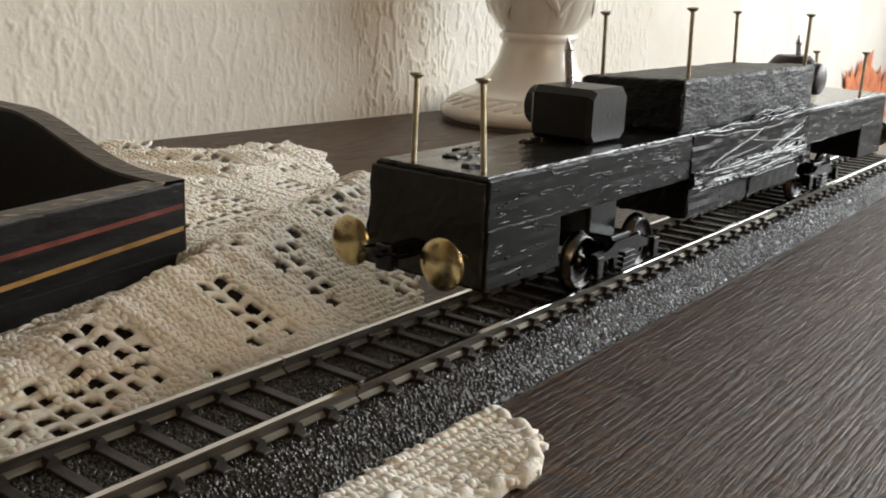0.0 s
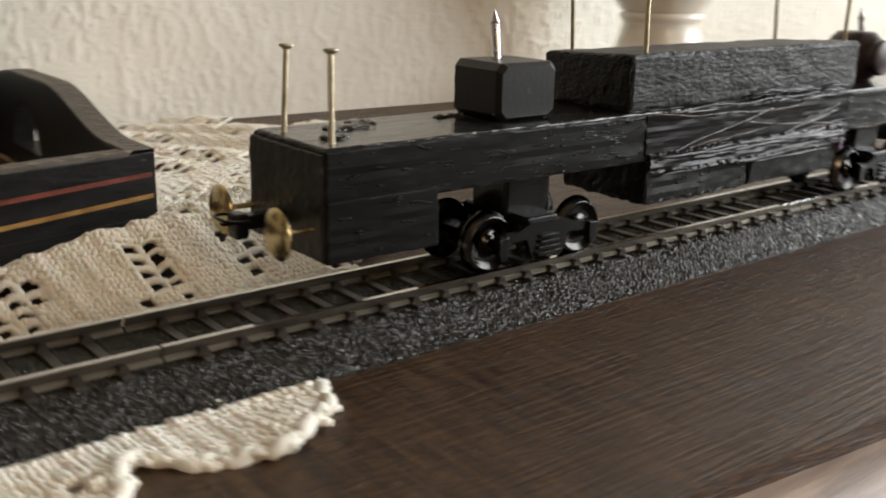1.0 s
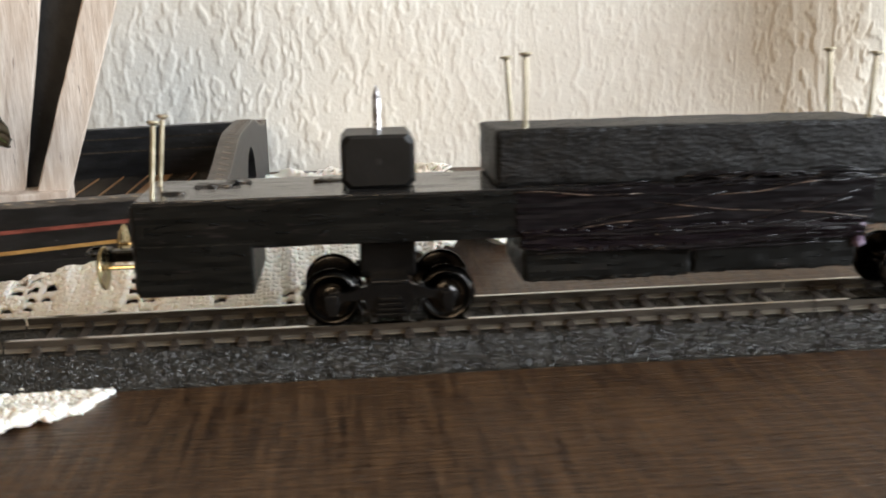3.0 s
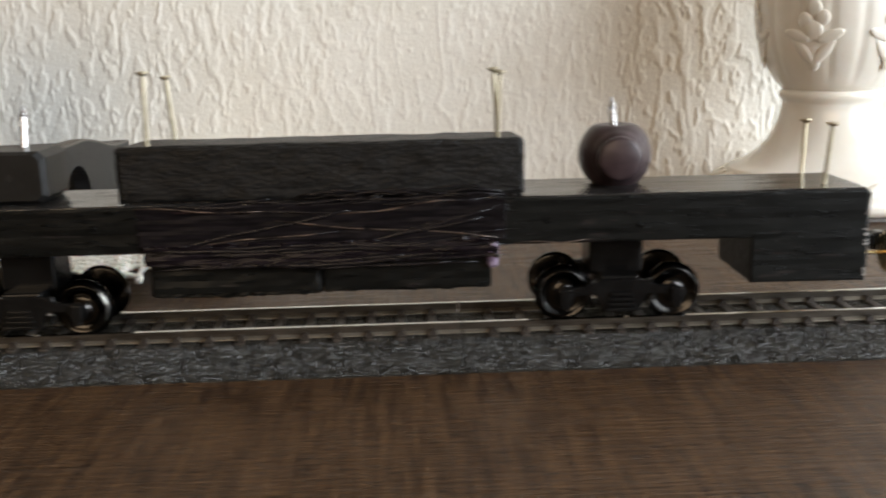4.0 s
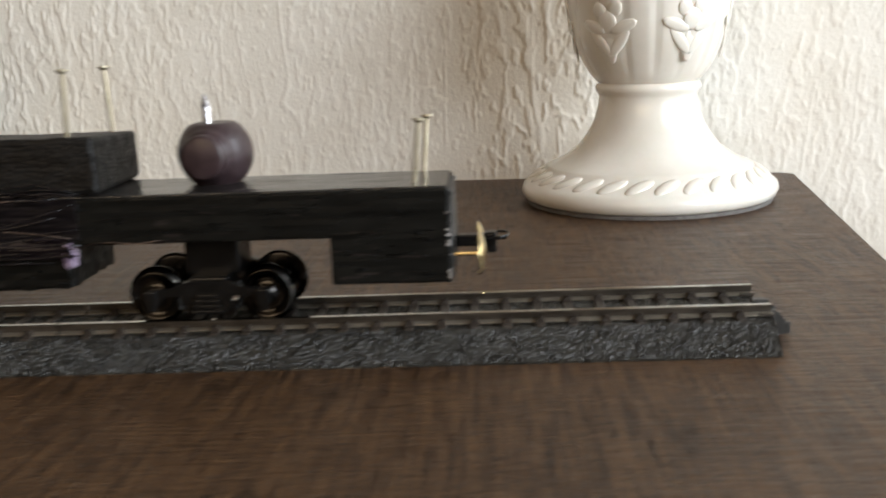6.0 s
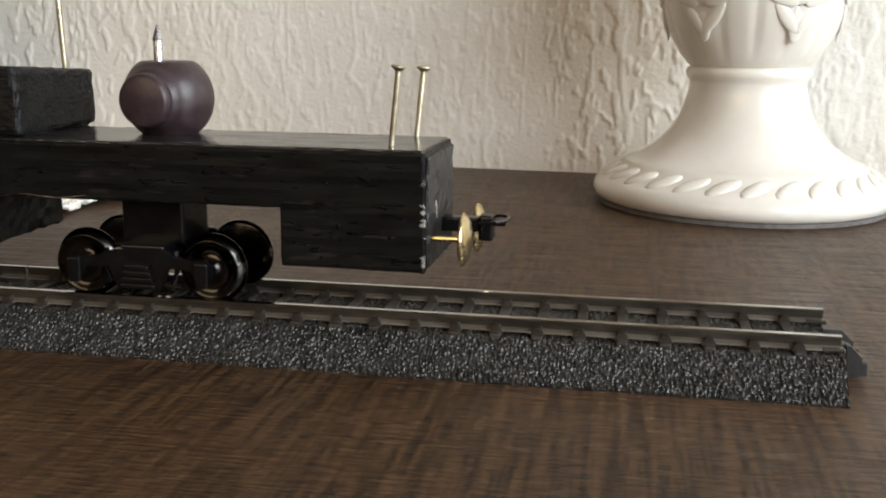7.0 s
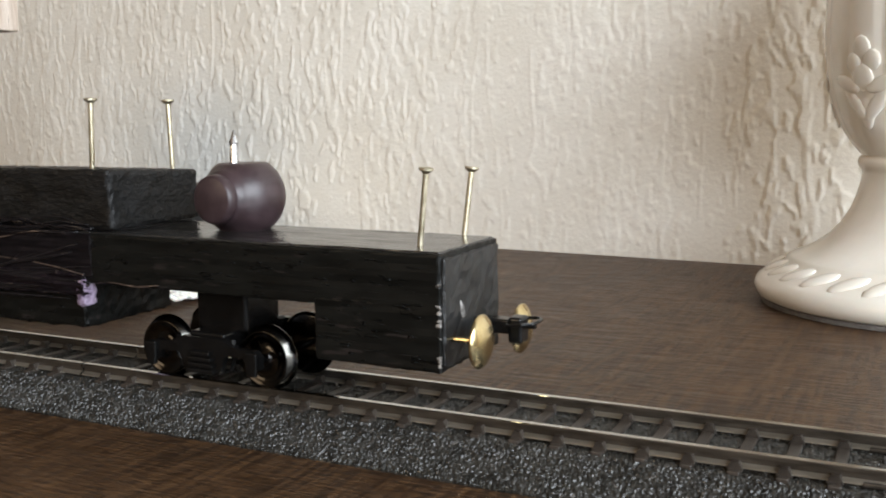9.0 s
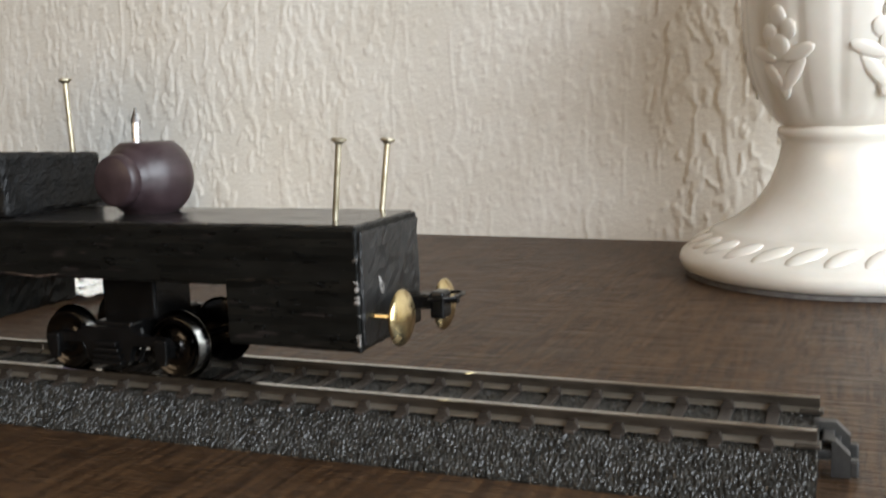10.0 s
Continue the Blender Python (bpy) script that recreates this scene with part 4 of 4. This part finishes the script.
# ---- tray ----
def tray():
    t = thing("tray", (-21.5, 84.4, 1.4), 0, "black wooden tray with red and yellow lines and curved ends", "tray")
    d = Vector((-0.985, -0.174, 0))                     # along the front, leftwards
    R = Vector((0.022, 0.998, 0)).normalized()           # along the end, backwards
    n = Vector((-0.174, 0.985, 0))                      # front face's inward normal
    L, H, TH, DEP = 185.0, 23.6, 6.5, 170.0

    def quad_bar(p0, p1, inward, z0, z1, th):
        p0, p1 = Vector(p0), Vector(p1)
        V = [p0, p1, p1 + inward * th, p0 + inward * th]
        V = [tuple(v + Vector((0, 0, z0))) for v in V] + [tuple(v + Vector((0, 0, z1))) for v in V]
        return V, [(0, 3, 2, 1), (4, 5, 6, 7), (0, 1, 5, 4), (1, 2, 6, 5), (2, 3, 7, 6), (3, 0, 4, 7)]
    def board(p0, p1, inward, z0, z1, th, seed):
        p0, p1 = Vector(p0), Vector(p1)
        ax = (p1 - p0).normalized()
        V, F = rough_box(0, (p1 - p0).length, 0, th, z0, z1, 2.0, 0.45, 0.13, (0.07, 0.8, 0.8), seed)
        return [tuple(p0 + ax * x + inward * y + Vector((0, 0, z))) for x, y, z in V], F

    def stripe(shape, fall):
        return [(x, y, z + fall * x) for x, y, z in shape[0]], shape[1]
    front = fixed(part("front_panel", board((0, 0, 0), d * L, n, 0, H - 0.8, TH, 2.0), M_tray, t))
    # rows: the panel is built of stacked layers with an open joint between
    for z, nm, m, fall in ((16.5, "red_stripe", M_red, 0.027), (10.8, "yellow_stripe", M_yellow, 0.038)):
        fixed(part(nm, stripe(quad_bar(d * 1.0 - n * 0.25, d * L - n * 0.25, n, z, z + 1.15, 0.6), fall), m, front, nm.replace("_", " ") + " of inlaid wood"))
    fixed(part("joint_line", quad_bar(d * 0.5 - n * 0.15, d * L - n * 0.15, n, 5.4, 5.8, 0.4), M_black_end, front))
    fixed(part("rim_strip", board(d * 7.1, d * (L - 7), n, H - 1.3, H, TH, 5.0), M_rim, t, "worn grey rim with pale notches"))
    for k in range(28):
        q = d * (6 + 6.1 * k) + n * 0.6
        fixed(part("notch", quad_bar(q, q + d * 1.3, (n + d * 0.9).normalized(), H - 0.2, H + 0.15, 2.4), M_notch, t))
    # ends: a rising curve with a handle hole
    A0, B0 = Vector((0, 0, 0)), R * DEP
    side_in = Vector((-R.y, R.x, 0))

    def top(s):
        return H + 10.2 * ease((s - 16) / 54) - 7.2 * ease((s - 105) / 50)

    def end_panel(off, inward, name):
        V, F, N = [], [], 80
        lo = lambda s: 0.0
        for i in range(N + 1):
            s = DEP * i / N
            p = off + R * s
            for w in (0.0, TH + 0.5):
                q = p + inward * w
                V.append((q.x, q.y, 0.0))
                hole_lo, hole_hi = 9.0, 9.0
                e = 1 - ((s - 95) / 15.0) ** 2
                if e > 0:
                    hole_hi = 9.0 + 15.0 * math.sqrt(e)
                V.append((q.x, q.y, hole_lo))
                V.append((q.x, q.y, hole_hi))
                V.append((q.x, q.y, top(s) - 0.9))
        for i in range(N):
            a, b = i * 8, (i + 1) * 8
            for w in (0, 4):
                F.append((a + w, b + w, b + w + 1, a + w + 1))
                F.append((a + w + 2, b + w + 2, b + w + 3, a + w + 3))
            F += [(a + 1, b + 1, b + 5, a + 5), (a + 2, b + 2, b + 6, a + 6), (a + 3, b + 3, b + 7, a + 7), (a, b, b + 4, a + 4)]
        F += [(0, 1, 5, 4), (2, 3, 7, 6), (N * 8, N * 8 + 1, N * 8 + 5, N * 8 + 4), (N * 8 + 2, N * 8 + 3, N * 8 + 7, N * 8 + 6)]
        e = fixed(part(name, (V, F), M_tray, t))
        V, F = [], []
        for i in range(N + 1):
            s = DEP * i / N
            for w in (-0.05, TH + 0.55):
                q = off + R * s + inward * w
                V += [(q.x, q.y, top(s) - 0.9), (q.x, q.y, top(s))]
        for i in range(N):
            a, b = i * 4, i * 4 + 4
            F += [(a, b, b + 1, a + 1), (a + 2, a + 3, b + 3, b + 2), (a + 1, b + 1, b + 3, a + 3)]
        fixed(part("rim_strip", (V, F), M_rim, e, "worn grey rim with pale notches"))
        for k in range(34):
            s = 6 + 4.7 * k
            q = off + R * s + inward * 1.5
            z = top(s)
            z2 = top(s + 1.0)
            p1 = q + R * 1.0
            pw, pv = q + inward * 3.0 + R * 1.6, p1 + inward * 3.0 + R * 1.6
            V = [(q.x, q.y, z + 0.12), (p1.x, p1.y, z2 + 0.12), (pv.x, pv.y, top(s + 2.6) + 0.12), (pw.x, pw.y, top(s + 1.6) + 0.12)]
            V += [(x, y, zz - 0.4) for x, y, zz in V]
            part("notch", (V, [(0, 1, 2, 3), (7, 6, 5, 4), (0, 4, 5, 1), (1, 5, 6, 2), (2, 6, 7, 3), (3, 7, 4, 0)]), M_notch_dim, e)
    end_panel(A0, side_in, "end_panel")
    end_panel(d * L + n * 0, -side_in, "end_panel")
    back = fixed(part("back_panel", board(B0 + side_in * 3, d * L + B0, -n, 0, H + 2.8, TH, 9.0), M_tray, t))
    for z, m, nm in ((H - 2.0, M_red, "red_stripe"), (H - 8.0, M_yellow, "yellow_stripe")):
        fixed(part(nm, quad_bar(B0 + d * 8 - n * (TH + 0.2), d * (L - 8) + B0 - n * (TH + 0.2), n, z, z + 0.55, 0.5), M_slat_a, back))
    # floor slats and the pale lines between them
    for k in range(1, 48, 3):
        p = d * (7 + 3.6 * k - 0.35) + n * 6.2
        fixed(part("inlay_line", board(p, p + R * (DEP - 15), d, 4.3, 4.65, 0.7, k), M_slat_b, t))
    for k in range(48):
        p = d * (7 + 3.6 * k) + n * 6
        q = p + R * (DEP - 14)
        w = d * 3.45
        V = [tuple(p), tuple(q), tuple(q + w), tuple(p + w)]
        V = [(x, y, 2.0) for x, y, z in V] + [(x, y, 4.4) for x, y, z in V]
        fixed(part("floor_slat", (V, [(0, 3, 2, 1), (4, 5, 6, 7), (0, 1, 5, 4), (1, 2, 6, 5), (2, 3, 7, 6), (3, 0, 4, 7)]), M_slat_b if k in (10, 11, 26, 27) else M_slat_a, t))
    return t


tray()


# ---- whitewashed wooden planter in the tray, with a plant ----
def planter():
    p = thing("wooden_planter", (-92, 122, 5.8), 9, "whitewashed rustic wooden slat planter", "planter")

    def slat(x0, x1, lean, y, z0, z1, nm="slat", mt=M_pale):
        V, F = rough_box(x0, x1, y - 2.2, y + 2.2, z0, z1, 4, 0.6, 0.25, (0.6, 0.6, 0.06), x0)
        V = [(x + lean * (z - z0) / (z1 - z0), yy, z) for x, yy, z in V]
        return part(nm, (V, F), mt, p)
    slat(0.5, 11.5, 30.2, -3, 4, 95)
    slat(-19.7, -2.4, 17.1, 1.5, 4, 95)
    slat(-50.0, -24.5, 9, 0, 4, 95)
    part("base_board", rough_box(-52, 14.5, -9, 14, 0, 15.5, 5, 0.6, 0.2, (0.06, 0.6, 0.6), 3), M_pale, p)
    part("rim_board", rough_box(-58, 48.5, -7, 4.4, 95, 118, 6, 0.8, 0.25, (0.06, 0.6, 0.6), 7), M_pale, p)
    # dark sheet behind the slats, sheared to follow their lean
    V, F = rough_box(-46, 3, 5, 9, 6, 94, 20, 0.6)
    part("dark_sheet", ([(x + 30 * (z - 6) / 88 * (x > -22), y, z) for x, y, z in V], F), M_black_end, p, "dark sheet behind the slats")
    return p


planter()


def leaf(name, root, tip, width, droop, roll, parent):
    """A pointed leaf: a folded blade with a paler margin."""
    a, b = Vector(root), Vector(tip)
    d = b - a
    side = d.cross(Vector((0, 1, 0.25))).normalized()
    side = Matrix.Rotation(radians(roll), 3, d.normalized()) @ side
    up = side.cross(d).normalized()
    N, C = 110, [i / 18 - 1 for i in range(37)]
    V, F = [], []
    for i in range(N + 1):
        s = i / N
        w = width * (math.sin(math.pi * min(1, s * 0.93 + 0.06)) ** 0.62) * (1 - 0.2 * s)
        c = a + d * s + Vector((0, 0, droop * math.sin(math.pi * s)))
        for k in C:
            tooth = 1 + (0.06 * ((s * 9) % 1.0) + 0.05 * noise.noise(Vector((s * 14, k, root[2]))) - 0.03 if abs(k) > 0.8 else 0)
            vein = 0.7 * math.cos((s * 11 - abs(k) * 1.6) * 2 * math.pi) * min(1, abs(k) * 3)
            wav = 2.4 * noise.noise(Vector((s * 4 + root[0], k * 1.1, tip[2] * 0.3))) * abs(k) + vein * 0.8
            V.append(tuple(c + side * (w * k * tooth) + up * (abs(k) * w * 0.28 + wav * 0.7)))
    K = len(C)
    inner, outer = [], []
    for i in range(N):
        for k in range(K - 1):
            mid, s = (C[k] + C[k + 1]) / 2, i / N
            ragged = 0.10 + 0.24 * noise.noise(Vector((s * 9, root[0], 3.0))) + 0.10 * noise.noise(Vector((s * 31, mid * 9, root[2])))
            centre = -0.05 + 0.22 * noise.noise(Vector((s * 3.5, tip[0], 7.0)))
            (outer if abs(mid - centre) < ragged else inner).append((i * K + k, i * K + k + 1, (i + 1) * K + k + 1, (i + 1) * K + k))
    ob = part(name, (V, inner + outer), M_leaf, parent, "dark leaf with a light green midrib", True)
    ob.data.materials.append(M_leaf_edge)
    for f in ob.data.polygons[len(inner):]:
        f.material_index = 1
    so = ob.modifiers.new("thickness", "SOLIDIFY")
    so.thickness = 0.4 * MM
    return ob


plant = thing("plant", (-118, 96, 12), 0, "leafy plant with dark purple-brown leaves and green midribs", "plant")
part("stem", tube([(0, 14, 0), (2, 8, 18), (0, -4, 36), (-4, -14, 52), (-6, -16, 78)], [1.6, 1.4, 1.2, 1.0, 0.6], 8), M_leaf, plant, smooth=True)
for root, tip, w, dr, ro in (((-8, -22, 58), (40, -28.2, 32.4), 15, 3, 12), ((-10, -18, 50), (22, -24, 30), 9, 2, -20), ((-6, -20, 38), (14, -24, 4), 8, 1, 15), ((-5, -18, 72), (26, -22, 66), 9, 2, 30), ((-5, -14, 56), (-40, -30, 40), 10, 8, 0),
                             ((-6, -16, 76), (14, -14, 96), 9, 3, 30), ((-4, -12, 40), (4, -34, 20), 9, 6, 10), ((-5, -14, 70), (-34, -10, 84), 9, 4, -20)):
    leaf("leaf", root, tip, w, dr, ro, plant)


# ---- vase ----
def vase():
    v = thing("vase", (302.8, 188.0, 0), 0, "white glazed ceramic pedestal vase with moulded leaves", "vase")
    part("felt_foot", lathe([(50, 0), (51, 0.2), (51, 1.6), (49, 2.0)], 64), M_felt, v)
    foot = [(49.5, 1.4), (52.2, 2.6), (53.2, 5.2), (52.6, 7.6), (50.8, 9.2), (49.6, 9.9), (48.6, 10.6), (46.0, 12.0), (43.6, 13.6), (42.6, 15.2), (41.4, 15.8), (38.5, 16.8), (34.5, 19.0), (30.0, 22.4),
            (26.4, 26.5), (23.6, 31.0), (21.8, 35.5), (20.6, 40.0), (20.1, 43.4), (20.4, 44.6), (21.3, 45.6), (21.7, 47.0), (21.3, 48.4), (20.2, 49.2)]
    part("pedestal", lathe(foot, 96), M_ceramic, v, smooth=True)
    # raised oval beads round the foot
    rnd = random.Random(3)
    for k in range(28):
        a = 2 * math.pi * k / 28
        sp = lathe([(0.1, -1.7), (1.0, -1.4), (1.6, -0.7), (1.85, 0), (1.6, 0.7), (1.0, 1.4), (0.1, 1.7)], 10)
        m = Matrix.Rotation(a, 4, "Z") @ Matrix.Translation((46.2, 0, 11.8)) @ Matrix.Rotation(radians(33), 4, "Y") @ Matrix.Rotation(radians(-52), 4, "Z") @ Matrix.Diagonal((3.7, 1.5, 0.72, 1))
        part("foot_bead", moved(sp, m), M_ceramic, v, smooth=True)
    # fluted bowl
    prof = [(19.6, 48.8), (21.2, 50.0), (23.8, 53.0), (26.4, 57.0), (28.8, 62.0), (30.8, 68.0), (32.2, 75.0), (33.0, 83.0), (33.4, 92.0), (33.0, 102.0), (31.6, 112.0), (29.0, 122.0), (26.5, 130.0), (27.5, 136.0), (30.0, 140.0), (28.0, 140.5), (25.0, 134.0)]
    V, F, n = [], [], 144
    for r, z in prof:
        g = ease((z - 50) / 8) * (1 - ease((z - 112) / 12))
        for i in range(n):
            a = 2 * math.pi * i / n
            fl = abs(math.sin(a * 8 + 0.5))
            V.append((r * math.cos(a) * (1 - 0.034 * g * (1 - fl) ** 4), r * math.sin(a) * (1 - 0.034 * g * (1 - fl) ** 4), z))
    for k in range(len(prof) - 1):
        for i in range(n):
            j = (i + 1) % n
            F.append((k * n + i, k * n + j, (k + 1) * n + j, (k + 1) * n + i))
    part("bowl", (V, F), M_ceramic, v, smooth=True)
    # moulded leaf sprays
    for k in range(6):
        a = radians(-128 + 60 * k)
        lumps = []
        for q, (dx, dz, lx, lz, rot) in enumerate([(0, 0, 2.4, 6.2, 0), (-4, 2, 2.0, 6.5, 38), (4, 2, 2.0, 6.5, -38), (-6.5, 8, 2.0, 5.5, 70), (6.5, 8, 2.0, 5.5, -70), (0, 10, 3.4, 4.2, 0), (-3.2, 14, 2.6, 3.4, 20), (3.4, 15, 2.6, 3.4, -25), (0, 19, 2.8, 3.6, 0)]):
            z = 64 + dz
            r = np.interp(z, [p[1] for p in prof[:13]], [p[0] for p in prof[:13]])
            sp = lathe([(0.05, -1), (0.6, -0.8), (0.9, -0.4), (1, 0), (0.9, 0.4), (0.6, 0.8), (0.05, 1)], 12)
            m = Matrix.Rotation(a + dx / r, 4, "Z") @ Matrix.Translation((r, 0, z)) @ Matrix.Rotation(radians(10), 4, "Y") @ Matrix.Rotation(radians(rot), 4, "X") @ Matrix.Diagonal((0.75, lx * 1.2, lz * 1.05, 1))
            lumps.append(moved(sp, m))
        part("moulded_leaf", join(*lumps), M_ceramic, v, smooth=True)
    return v


vase()


# ---- red leaves on the far part of the wall ----
def maple(at, size, turn):
    P = [(0, -0.5), (0.12, -0.46), (0.34, -0.42), (0.30, -0.30), (0.62, -0.28), (0.50, -0.12), (0.78, 0.10), (0.52, 0.10), (0.56, 0.26), (0.30, 0.16), (0.34, 0.48), (0.20, 0.42), (0.0, 0.80)]
    P = P + [(-x, y) for x, y in reversed(P[1:-1])]
    V = [(0, -2.5, 0)] + [(x * size, -0.6 - 1.2 * noise.noise(Vector((x * 3, y * 3, 1))), y * size) for x, y in P]
    F = [(0, 1 + i, 1 + (i + 1) % len(P)) for i in range(len(P))]
    ob = new("maple_leaf", mesh_of("maple_leaf", V, F, M_maple))
    ob.matrix_world = pose(at[0] * MM, at[1] * MM, at[2] * MM, 0, 0, WALL_TURN) @ Matrix.Rotation(radians(turn), 4, "Y")
    so = ob.modifiers.new("thickness", "SOLIDIFY")
    so.thickness = 0.5 * MM
    tagged(ob, "orange-red autumn maple leaf hanging on the wall", "leaf decoration", "autumn leaves")


maple((1010, 204, -38), 80, 28)
maple((1075, 200, -50), 84, -38)
